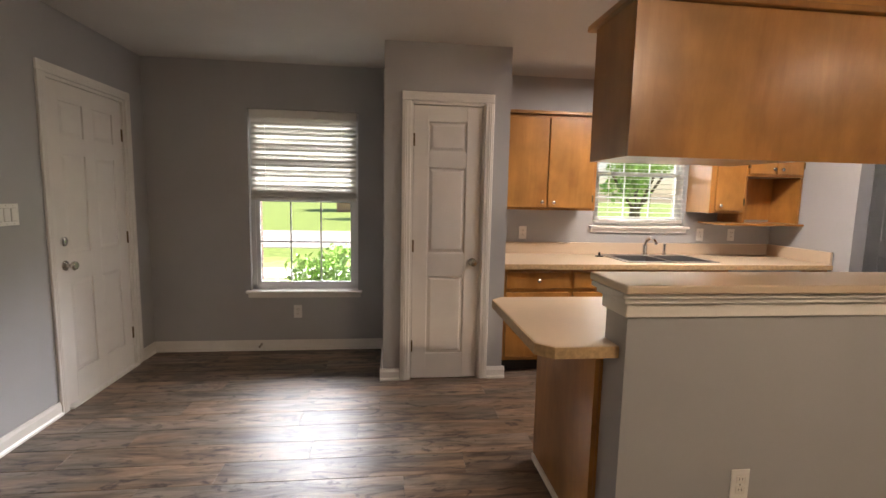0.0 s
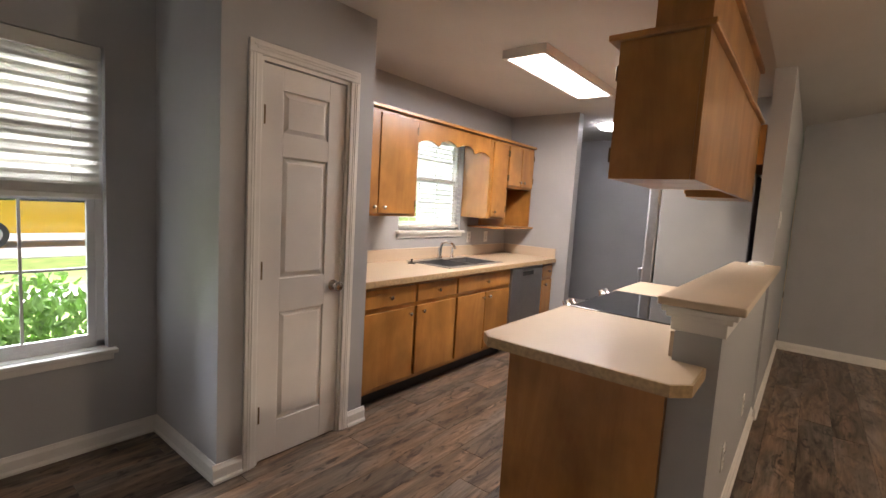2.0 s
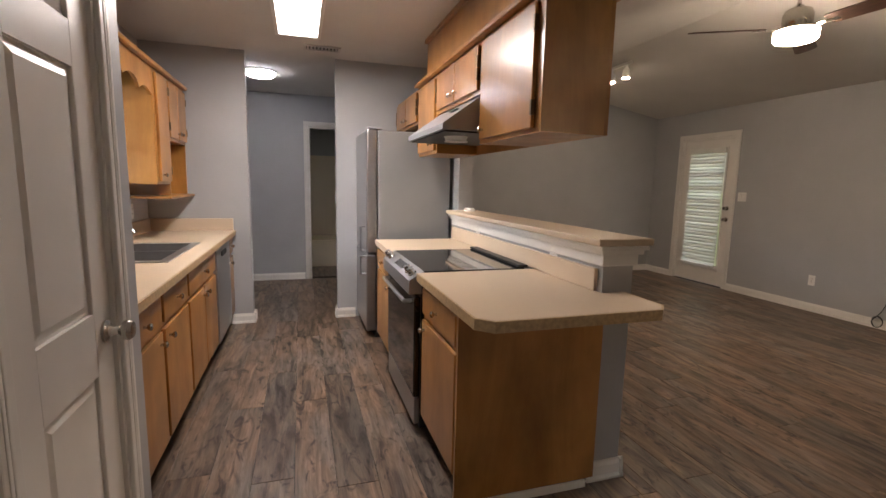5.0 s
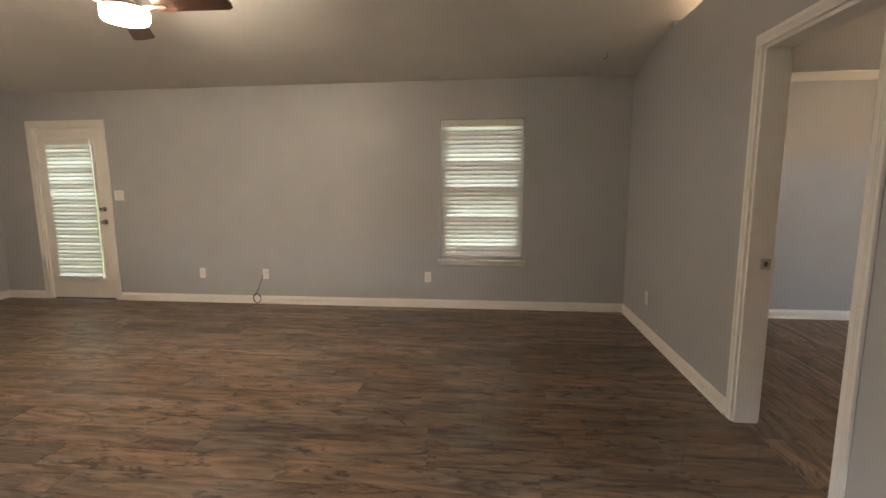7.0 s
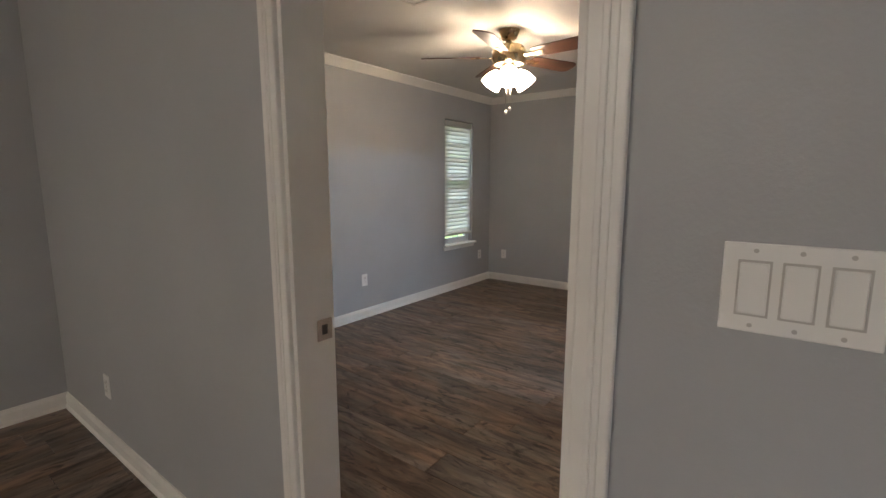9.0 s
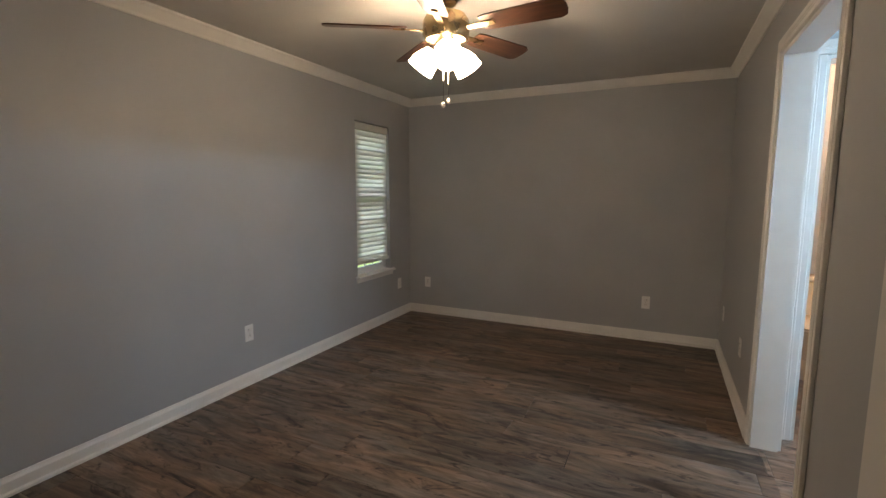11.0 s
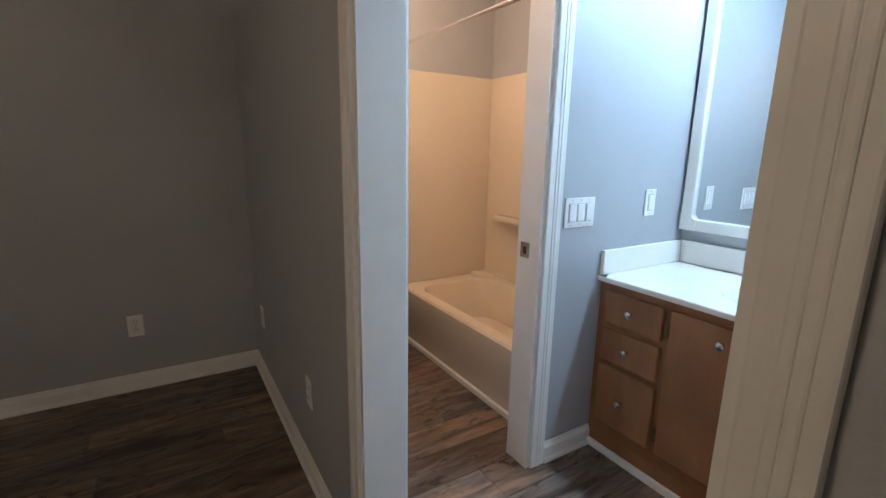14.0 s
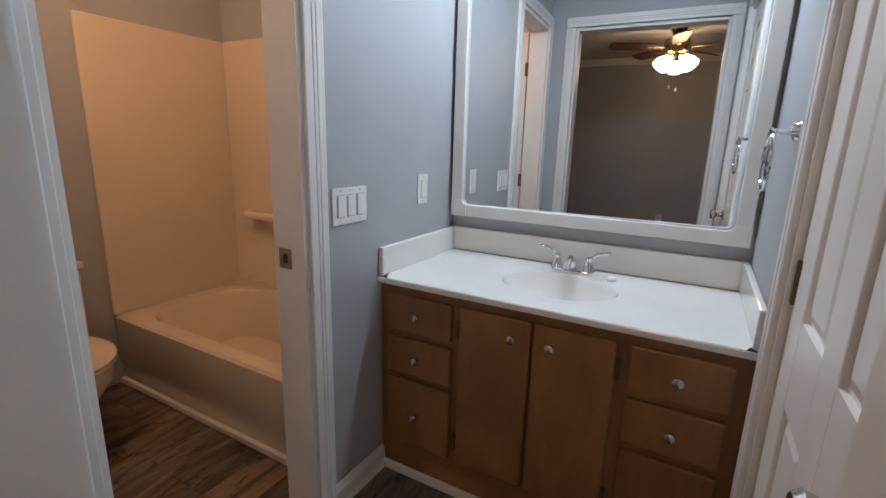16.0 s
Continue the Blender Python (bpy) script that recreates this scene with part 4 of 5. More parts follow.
vent("white louvred air vent in the kitchen ceiling", 3.12, 3.26, 1.68, 1.98, H - 0.0005, 9)
vent("white louvred air vent in the bedroom ceiling", -3.65, -3.35, -2.0, -1.8, HB - 0.0005, 6)
sd = (RIDGE_Z - H) / (RIDGE_Y - FLAT_Y)
vt = vent("white louvred air vent in the vaulted ceiling", -0.15, 0.15, -0.1, 0.1, 0.0, 6)
vt.matrix_basis = Matrix.Translation((3.46, -0.2, H + sd * (-0.2 - FLAT_Y) - 0.001)) @ pose(0, 0, 0, math.degrees(math.atan(sd)), 0, 0)


def fan(label, place, rod, blades, radius, start, metal, girth=0.12, low=0.09):
    f = thing("ceiling_fan", label, "ceiling fan", place)
    part("canopy", turned([(0.02, -0.07), (0.05, -0.06), (0.07, -0.02), (0.075, 0.0)], 22), metal, f, "", True)
    part("rod", turned([(0.013, -rod), (0.013, -0.05)], 12), metal, f, "", True)
    part("motor", turned([(girth * 0.5, -rod - 0.15), (girth * 0.85, -rod - 0.14), (girth, -rod - 0.11), (girth, -rod - 0.05), (girth * 0.85, -rod - 0.02), (0.035, -rod), (0.015, -rod + 0.02)], 26), metal, f, "", True)
    for i in range(blades):
        a = start + 360 * i / blades
        m = pose(0, 0, -rod - low, 0, 0, a) @ pose(0, 0, 0, -14, 0, 0)
        ol = [(0.2, -0.05), (0.24, -0.06), (radius - 0.04, -0.072), (radius - 0.01, -0.055), (radius, -0.02), (radius, 0.02), (radius - 0.01, 0.055), (radius - 0.04, 0.072), (0.24, 0.06), (0.2, 0.05)]
        b = part("blade", prism(ol, 0.007, "z", 0), FANW, f, "dark walnut blade")
        b.matrix_basis = m
        ir = part("blade_iron", boxes((0.09, 0.27, -0.016, 0.016, -0.008, -0.001), bevel=0.002), metal, f)
        ir.matrix_basis = m
    return f


lf = fan("brushed nickel ceiling fan with dark blades and lit disc", (1.49, -1.25, 2.765), 0.2, 3, 0.68, 60, NICKEL, 0.09, 0.142)
# plate added over the disc to block its glow from the ceiling
part("disc_light_shield", turned([(0.132, -0.358), (0.136, -0.354), (0.136, -0.346), (0.08, -0.342)], 26), NICKEL, lf, "", True)
part("light_disc", turned([(0.05, -0.425), (0.12, -0.42), (0.13, -0.405), (0.13, -0.355)], 26), GLOWF, lf, "glowing light disc", True)
bf = fan("brass and walnut ceiling fan with three lit tulip shades", (-4.42, -1.78, HB), 0.09, 5, 0.62, 14, BRASS)
part("light_kit", turned([(0.03, -0.3), (0.055, -0.28), (0.06, -0.25), (0.04, -0.235)], 18), NICKEL, bf, "", True)
for i in range(3):
    a = radians(30 + 120 * i)
    s = turned([(0.03, 0.0), (0.05, -0.03), (0.068, -0.07), (0.07, -0.1), (0.074, -0.115)][::-1], 18)
    s.transform(Matrix.Translation((0.075 * math.cos(a), 0.075 * math.sin(a), -0.27)) @ Matrix.Rotation(radians(-42), 4, Vector((-math.sin(a), math.cos(a), 0))))
    part("shade", s, GLOWW, bf, "glowing tulip glass shade", True)
for dx, ln in ((0.03, 0.25), (-0.03, 0.22)):
    c = part("pull_chain", tube([(dx, 0, -0.29), (dx, 0, -0.29 - ln)], 0.002, 6), NICKEL, bf)
    part("pull_fob", turned([(0.004, -0.03), (0.011, -0.02), (0.008, -0.005), (0.003, 0)], 12, "z", (dx, 0, -0.29 - ln)), PLATE, c, "pale pull fob", True)

tk = thing("track_light", "ceiling track light with two lit spot heads", "track light", (3.75, -1.55, 2.735))
part("bar", boxes((-0.22, 0.22, -0.015, 0.015, -0.03, 0.0), bevel=0.003), PLATE, tk)
for dx in (-0.13, 0.13):
    h = part("head", turned([(0.045, -0.17), (0.042, -0.09), (0.02, -0.06), (0.01, -0.03)], 16, "z", (dx, 0, 0)), PLATE, tk, "", True)
    part("bulb", turned([(0.0, -0.185), (0.035, -0.178), (0.04, -0.168)], 16, "z", (dx, 0, 0)), GLOWT, h, "glowing bulb", True)
hk = thing("ceiling_hook", "small metal hook in the sloped ceiling", "hook")
part("hook", tube([(-1.75, -2.9, 2.51), (-1.75, -2.9, 2.46), (-1.735, -2.9, 2.44), (-1.72, -2.9, 2.45)], 0.005, 8), NICKEL, hk)


# ---- outlets and switches ----
def plate(kind, n, axis, face, side, a, z, label):
    """An outlet or switch plate on a wall face."""
    w, h = 0.07 + 0.046 * (n - 1), 0.115
    p = thing("switch_plate" if kind == "switch" else "outlet", label, "light switch" if kind == "switch" else "outlet")
    m = {("x", -1): pose(a, face, z), ("x", 1): pose(a, face, z, 0, 0, 180), ("y", 1): pose(face, a, z, 0, 0, 90), ("y", -1): pose(face, a, z, 0, 0, 270)}[(axis, side)]
    p.matrix_basis = m
    part("plate", boxes((-w / 2, w / 2, -0.006, -0.0005, -h / 2, h / 2), bevel=0.002), PLATE, p)
    for i in range(n):
        c = (i - (n - 1) / 2) * 0.046
        if kind == "switch":
            part("rocker_frame", boxes((c - 0.018, c + 0.018, -0.0075, -0.006, -0.036, 0.036)), VENTM, p)
            r = boxes((c - 0.0155, c + 0.0155, -0.011, -0.004, -0.033, 0.033), bevel=0.002)
            part("rocker", r, PLATE, p)
            for s in (-1, 1):
                part("screw", turned([(0.003, 0), (0.003, 0.001)], 8, "y", (c, -0.006, s * 0.048)), VENTM, p)
        elif kind == "outlet":
            for s in (-1, 1):
                f = part("socket", boxes((c - 0.017, c + 0.017, -0.008, -0.006, s * 0.02 - 0.014, s * 0.02 + 0.014), bevel=0.003), TRIM, p)
                for d in (-0.006, 0.006):
                    part("slot", boxes((c + d - 0.001, c + d + 0.001, -0.0086, -0.008, s * 0.02 - 0.002, s * 0.02 + 0.006)), SLOT, f)
            part("screw", turned([(0.003, 0), (0.003, 0.001)], 8, "y", (c, -0.006, 0)), NICKEL, p)
    return p


plate("outlet", 1, "x", FY, -1, -0.94, 0.345, "white duplex outlet below the front window")
plate("switch", 3, "y", WX, 1, 1.86, 1.23, "white three-gang switch plate beside the front door")
plate("switch", 3, "y", WX, 1, -0.085, 1.185, "white three-gang rocker switch plate beside bedroom door")
for x, z in ((2.59, 0.345), (1.82, 0.345), (-0.05, 0.34)):
    plate("outlet", 1, "x", BY, 1, x, z, "white outlet low on the living room wall")
plate("switch", 2, "x", BY, 1, 3.55, 1.24, "white switch plate beside back door")
plate("outlet", 1, "y", WX, 1, -2.67, 0.33, "white outlet low on the living room wall")
plate("outlet", 1, "y", EX, -1, -0.66, 0.36, "white outlet low on the east living room wall")
for x in (1.12, 1.87):
    plate("outlet", 1, "x", 0.655, -1, x, 0.36, "white outlet low on the half wall")
for x in (1.05, 2.78, 3.1):
    plate("outlet", 1, "x", FY, -1, x, 1.06, "white outlet above the kitchen backsplash")
plate("outlet", 1, "x", 0.805, 1, 1.05, 0.93, "white outlet on the half wall above peninsula")
plate("outlet", 1, "x", 0.805, 1, 2.1, 0.93, "white outlet on the half wall above peninsula")
plate("switch", 2, "y", 5.45, -1, 3.3, 1.19, "white switch plate in the hall")
plate("switch", 1, "x", 0.64, -1, 2.86, 1.42, "white thermostat plate on the grey wall")
plate("switch", 1, "x", 1.7, 1, 3.57, 1.17, "white switch plate on the hall partition")
plate("outlet", 1, "x", -3.31, 1, -4.42, 0.37, "white outlet low on the bedroom wall")
plate("outlet", 1, "x", -3.31, 1, -6.46, 0.36, "white outlet beside the bedroom corner")
plate("outlet", 1, "y", -6.7, 1, -3.08, 0.355, "white outlet beside the bedroom corner")
plate("outlet", 1, "y", -6.7, 1, -0.83, 0.355, "white outlet low on the bedroom wall")
plate("outlet", 1, "x", -0.24, -1, -5.54, 0.38, "white outlet low on the bedroom wall")
plate("outlet", 1, "x", -0.24, -1, -6.45, 0.38, "white outlet low on the bedroom wall")
plate("switch", 3, "y", -5.17, 1, 0.73, 1.06, "white three-gang switch plate beside the vanity")
plate("switch", 1, "y", -5.17, 1, 1.165, 1.08, "white single switch plate beside mirror")
for z in (0.25, 1.0, 1.77):
    struct("jamb_hinge_trim", boxes((-2.19, -2.15, -0.3765, -0.374, z - 0.045, z + 0.045), bevel=0.001), HINGE, "aged brass hinge leaf on door jamb", "hinge")
for nm, x, y0, y1, z in (("strike_plate", -2.222, -1.106, -1.104, 0.91), ("strike_plate", -5.25, 0.529, 0.531, 0.915)):
    sp = thing(nm, "worn metal strike plate in the door jamb", "strike plate")
    part("plate", boxes((x - 0.02, x + 0.03, y0, y1, z - 0.03, z + 0.03)), NICKEL, sp)
    part("hole", boxes((x - 0.004, x + 0.014, y0 - 0.0006, y1 + 0.0006, z - 0.014, z + 0.014)), SLOT, sp)
cb = thing("cable_coil", "dark coiled cable hanging from the outlet", "cable")
pts = [(1.84, BY + 0.03, 0.33), (1.87, BY + 0.05, 0.24), (1.9, BY + 0.04, 0.17)]
for i in range(40):
    a = i * 0.55
    pts.append((1.92 + 0.045 * math.cos(a), BY + 0.045 + 0.006 * math.sin(i), 0.07 + 0.055 * math.sin(a)))
part("cable", tube(pts, 0.004, 6), BLACK, cb, "", True)
ds = thing("door_stop", "small spring door stop on the baseboard", "door stop")
part("spring", turned([(0.012, 0), (0.007, 0.008), (0.007, 0.05), (0.01, 0.052), (0.01, 0.065), (0, 0.067)], 12, "y", (-1.25, FY - 0.014, 0.055)), NICKEL, ds, "", True)

# ---- bathroom ----
vn = thing("bathroom_vanity", "brown maple bathroom vanity with drawers and two doors", "vanity")
VF, VT = 0.9, 0.79
part("body", boxes((-5.168, -4.022, VF, 1.438, 0.09, 0.64), (-5.168, -4.022, VF, VF + 0.02, 0.64, VT - 0.021), (-5.168, -5.15, VF + 0.02, 1.438, 0.64, VT - 0.021), (-4.04, -4.022, VF + 0.02, 1.438, 0.64, VT - 0.021)), VANW, vn)
part("toe_board", boxes((-5.168, -4.022, VF + 0.001, VF + 0.02, 0.0, 0.09)), VANW, vn)
part("shoe_strip", boxes((-5.168, -4.022, VF - 0.014, VF, 0.0, 0.035), bevel=0.004), TRIM, vn, "white shoe strip")
for x0, x1 in ((-5.13, -4.87), (-4.31, -4.06)):
    for z0, z1 in ((0.6, 0.735), (0.435, 0.575), (0.15, 0.41)):
        cab_door(vn, x0, x1, z0, z1, VF, -1, ((x0 + x1) / 2, (z0 + z1) / 2 + (0.0 if z0 > 0.3 else -0.0)), "drawer", VANW)
cab_door(vn, -4.84, -4.595, 0.15, 0.735, VF, -1, (-4.65, 0.675), "door", VANW, hinge=-4.845)
cab_door(vn, -4.585, -4.345, 0.15, 0.735, VF, -1, (-4.53, 0.675), "door", VANW, hinge=-4.338)
vt2 = thing("vanity_countertop", "white cultured marble vanity top with integral oval basin", "vanity top")
cx, cy, rx, ry = -4.59, 1.14, 0.2, 0.155
bm = bmesh.new()
N = 48
outer, top, rings = [], [], []
for i in range(N):
    a = 2 * math.pi * (i + 0.5) / N
    c, s = math.cos(a), math.sin(a)
    k = min((0.571 if c > 0 else 0.577) / abs(c) if abs(c) > 1e-6 else 9, (0.297 if s > 0 else 0.265) / abs(s) if abs(s) > 1e-6 else 9)
    outer.append((cx + k * c, cy + k * s))
for f, z in ((None, VT - 0.02), (None, VT), (1.0, VT), (0.96, VT - 0.012), (0.86, VT - 0.06), (0.6, VT - 0.11), (0.2, VT - 0.125)):
    ring = []
    for i in range(N):
        a = 2 * math.pi * (i + 0.5) / N
        p = outer[i] if f is None else (cx + rx * f * math.cos(a), cy + ry * f * math.sin(a))
        ring.append(bm.verts.new((*p, z)))
    rings.append(ring)
for p, q in zip(rings, rings[1:]):
    for i in range(N):
        bm.faces.new((p[i], p[(i + 1) % N], q[(i + 1) % N], q[i]))
bm.faces.new(rings[-1])
part("top", bm, MARBLE, vt2, "", True)
part("front_edge", boxes((-5.168, -4.022, VF - 0.03, VF - 0.002 - 0.023, VT - 0.021, VT - 0.0005), bevel=0.003), MARBLE, vt2)
part("backsplash", boxes((-5.168, -4.022, 1.42, 1.438, VT + 0.0005, VT + 0.105), bevel=0.004), MARBLE, vt2)
for x0, x1 in ((-5.168, -5.15), (-4.04, -4.022)):
    part("side_splash", boxes((x0, x1, VF - 0.02, 1.42, VT + 0.0005, VT + 0.105), bevel=0.004), MARBLE, vt2)
part("drain", turned([(0.022, 0), (0.022, 0.004), (0.01, 0.003)], 16, "z", (cx, cy, VT - 0.125)), CHROME, vt2, "", True)
vf = thing("vanity_faucet", "chrome two-handle bathroom faucet", "faucet")
fy = 1.335
part("base", boxes((cx - 0.075, cx + 0.075, fy - 0.025, fy + 0.025, VT, VT + 0.016), bevel=0.007), CHROME, vf, "", True)
part("spout", tube([(cx, fy, VT + 0.015), (cx, fy - 0.005, VT + 0.05), (cx, fy - 0.04, VT + 0.062), (cx, fy - 0.09, VT + 0.05), (cx, fy - 0.1, VT + 0.035)], 0.012), CHROME, vf, "", True)
for s in (-1, 1):
    h = part("handle", turned([(0.024, 0), (0.018, 0.02), (0.012, 0.04), (0.015, 0.05), (0, 0.055)], 16, "z", (cx + s * 0.06, fy, VT + 0.014)), CHROME, vf, "", True)
    part("lever", tube([(cx + s * 0.06, fy, VT + 0.062), (cx + s * 0.09, fy - 0.005, VT + 0.085), (cx + s * 0.135, fy - 0.01, VT + 0.095)], 0.006), CHROME, h, "", True)
so2 = thing("soap_cap", "small white cap on the vanity top", "cap")
part("cap", turned([(0.016, 0), (0.018, 0.008), (0.012, 0.014), (0, 0.015)], 14, "z", (-4.44, 1.3, VT)), PLATE, so2, "", True)
mi = thing("wall_mirror", "large framed mirror with rounded white corners above vanity", "mirror")
mx0, mx1, mz0, mz1 = -5.155, -4.035, 0.95, 2.0
gl = boxes((-0.532, 0.532, -0.002, 0.002, mz0 + 0.03, mz1 - 0.03))
gl.transform(pose((mx0 + mx1) / 2, 1.4225, 0, 0, 0, 1.3))
part("glass", gl, MIRROR, mi, "silver mirror glass")
fw = 0.05
part("frame_side", boxes((mx0 + 0.004, mx0 + 0.02, 1.41, 1.4395, mz0 + 0.004, mz1 - 0.004), (mx1 - 0.02, mx1 - 0.004, 1.41, 1.4395, mz0 + 0.004, mz1 - 0.004), (mx0 + 0.02, mx1 - 0.02, 1.41, 1.4395, mz0 + 0.004, mz0 + 0.02)), TRIM, mi)
part("backing", boxes((mx0 + 0.01, mx1 - 0.01, 1.437, 1.4395, mz0 + 0.01, mz1 - 0.01)), BLACK, mi)
for r in ((mx0, mx0 + fw, 1.39, 1.41, mz0 + 0.07, mz1 - 0.07), (mx1 - fw, mx1, 1.39, 1.41, mz0 + 0.07, mz1 - 0.07), (mx0 + 0.07, mx1 - 0.07, 1.39, 1.41, mz0, mz0 + fw), (mx0 + 0.07, mx1 - 0.07, 1.39, 1.41, mz1 - fw, mz1)):
    part("frame_rail", boxes(r, bevel=0.004), TRIM, mi)
for x, sx in ((mx0, 1), (mx1, -1)):
    for z, sz in ((mz0, 1), (mz1, -1)):
        ol = [(x, z), (x + sx * 0.072, z), (x + sx * 0.072, z + sz * fw)]
        for i in range(1, 6):
            a = radians(90 * i / 6)
            ol.append((x + sx * (0.072 - 0.022 * math.sin(a)), z + sz * (0.072 - 0.022 * math.cos(a))))
        ol += [(x + sx * fw, z + sz * 0.072), (x, z + sz * 0.072)]
        part("frame_corner", prism(ol, 0.022, "y", 1.388), TRIM, mi)
trg = thing("towel_ring", "chrome towel ring on the blue-grey wall", "towel ring")
part("mount", turned([(0.026, 0), (0.022, 0.008), (0.009, 0.014), (0.008, 0.05), (0.012, 0.055), (0, 0.058)], 16, "-x", (-4.02, 0.98, 1.31)), CHROME, trg, "", True)
rp = [(-4.072, 0.98 + 0.07 * math.sin(a), 1.24 + 0.07 * math.cos(a)) for a in [2 * math.pi * i / 28 for i in range(29)]]
part("ring", tube(rp, 0.005, 8), CHROME, trg, "", True)

tub = thing("bathtub", "bone acrylic alcove bathtub with tall surround", "bathtub")
tx0, tx1, ty0, ty1, tz = -6.695, -5.295, 0.7, 1.435, 0.37
bm = bmesh.new()


def ring(x0, x1, y0, y1, r, z, n=6):
    out = []
    for qx, qy, a0 in ((x1 - r, y1 - r, 0), (x0 + r, y1 - r, 90), (x0 + r, y0 + r, 180), (x1 - r, y0 + r, 270)):
        for i in range(n + 1):
            a = radians(a0 + 90 * i / n)
            out.append(bm.verts.new((qx + r * math.cos(a), qy + r * math.sin(a), z)))
    return out


rs = [ring(tx0, tx1, ty0 + 0.015, ty1, 0.004, 0.0), ring(tx0, tx1, ty0 + 0.012, ty1, 0.004, 0.1), ring(tx0, tx1, ty0, ty1, 0.006, 0.13), ring(tx0, tx1, ty0, ty1, 0.012, tz - 0.012), ring(tx0 + 0.01, tx1 - 0.01, ty0 + 0.01, ty1 - 0.01, 0.015, tz),
      ring(tx0 + 0.11, tx1 - 0.11, ty0 + 0.075, ty1 - 0.075, 0.16, tz), ring(tx0 + 0.125, tx1 - 0.125, ty0 + 0.09, ty1 - 0.09, 0.15, tz - 0.02), ring(tx0 + 0.2, tx1 - 0.2, ty0 + 0.13, ty1 - 0.13, 0.12, 0.1), ring(tx0 + 0.26, tx1 - 0.26, ty0 + 0.18, ty1 - 0.18, 0.1, 0.075)]
for p, q in zip(rs, rs[1:]):
    for i in range(len(p)):
        bm.faces.new((p[i], p[(i + 1) % len(p)], q[(i + 1) % len(p)], q[i]))
bm.faces.new(rs[-1])
part("basin", bm, TUBM, tub, "", True)
part("surround_panel", boxes((tx0, tx0 + 0.02, ty0 - 0.005, ty1, tz + 0.001, 1.78), bevel=0.006), TUBM, tub)
part("surround_panel", boxes((tx0 + 0.02, tx1 - 0.02, ty1 - 0.02, ty1, tz + 0.001, 1.78), bevel=0.006), TUBM, tub)
part("surround_panel", boxes((tx1 - 0.02, tx1, ty0 - 0.005, ty1, tz + 0.001, 1.78), bevel=0.006), TUBM, tub)
part("shelf", boxes((-6.5, -5.9, ty1 - 0.1, ty1 - 0.02, 0.8, 0.845), bevel=0.015), TUBM, tub)
part("corner_seat", prism([(tx0 + 0.02, ty1 - 0.02), (tx0 + 0.02, ty1 - 0.14), (tx0 + 0.12, ty1 - 0.08), (tx0 + 0.3, ty1 - 0.02)], 0.03, "z", tz + 0.001), TUBM, tub)
part("shoe_strip", boxes((tx0, tx1, ty0 - 0.012, ty0 + 0.01, 0.0, 0.03), bevel=0.004), TRIM, tub, "white shoe strip")
rod = thing("shower_rod", "chrome shower curtain rod above the tub", "shower rod")
part("bar", tube([(-6.7, 0.68, 1.9), (-5.29, 0.68, 1.9)], 0.0125, 12), CHROME, rod, "", True)
for x, ax in ((-6.7, "x"), (-5.29, "-x")):
    part("flange", turned([(0.03, 0), (0.03, 0.008), (0.018, 0.025)], 16, ax, (x, 0.68, 1.9)), CHROME, rod, "", True)
to = thing("toilet", "bone ceramic toilet with closed lid beside the tub", "toilet")


def oval(cx, cy, a, b, z, bm, n=24):
    return [bm.verts.new((cx + a * math.cos(2 * math.pi * i / n), cy + b * math.sin(2 * math.pi * i / n), z)) for i in range(n)]


def loft(specs):
    bm = bmesh.new()
    rs = [oval(*s, bm) for s in specs]
    bm.faces.new(rs[0][::-1])
    bm.faces.new(rs[-1])
    for p, q in zip(rs, rs[1:]):
        for i in range(len(p)):
            bm.faces.new((p[i], p[(i + 1) % len(p)], q[(i + 1) % len(p)], q[i]))
    return bm


BX, BYY = -6.29, 0.3
part("bowl", loft([(BX - 0.08, BYY, 0.19, 0.11, 0.0), (BX - 0.08, BYY, 0.18, 0.1, 0.05), (BX - 0.07, BYY, 0.15, 0.085, 0.14), (BX - 0.02, BYY, 0.19, 0.13, 0.24), (BX, BYY, 0.235, 0.175, 0.33), (BX, BYY, 0.24, 0.18, 0.38)]), TUBM, to, "", True)
part("seat", loft([(BX, BYY, 0.242, 0.183, 0.381), (BX, BYY, 0.246, 0.187, 0.39), (BX, BYY, 0.244, 0.185, 0.398)]), TUBM, to, "", True)
part("lid", loft([(BX, BYY, 0.244, 0.185, 0.4), (BX, BYY, 0.246, 0.187, 0.412), (BX, BYY, 0.22, 0.165, 0.422)]), TUBM, to, "", True)
part("tank", boxes((-6.69, -6.51, BYY - 0.22, BYY + 0.22, 0.36, 0.68), bevel=0.02), TUBM, to, "", True)
part("tank_lid", boxes((-6.695, -6.5, BYY - 0.23, BYY + 0.23, 0.681, 0.715), bevel=0.01), TUBM, to, "", True)
# tub beyond the hall doorway
t2 = thing("hall_bathtub", "pale bathtub seen through the hall doorway", "bathtub")
part("apron", boxes((6.35, 7.09, 0.21, 2.59, 0.0, 0.42), bevel=0.02), TUBM, t2)
part("surround_panel", boxes((7.07, 7.095, 0.21, 2.59, 0.421, 1.75)), TUBM, t2)

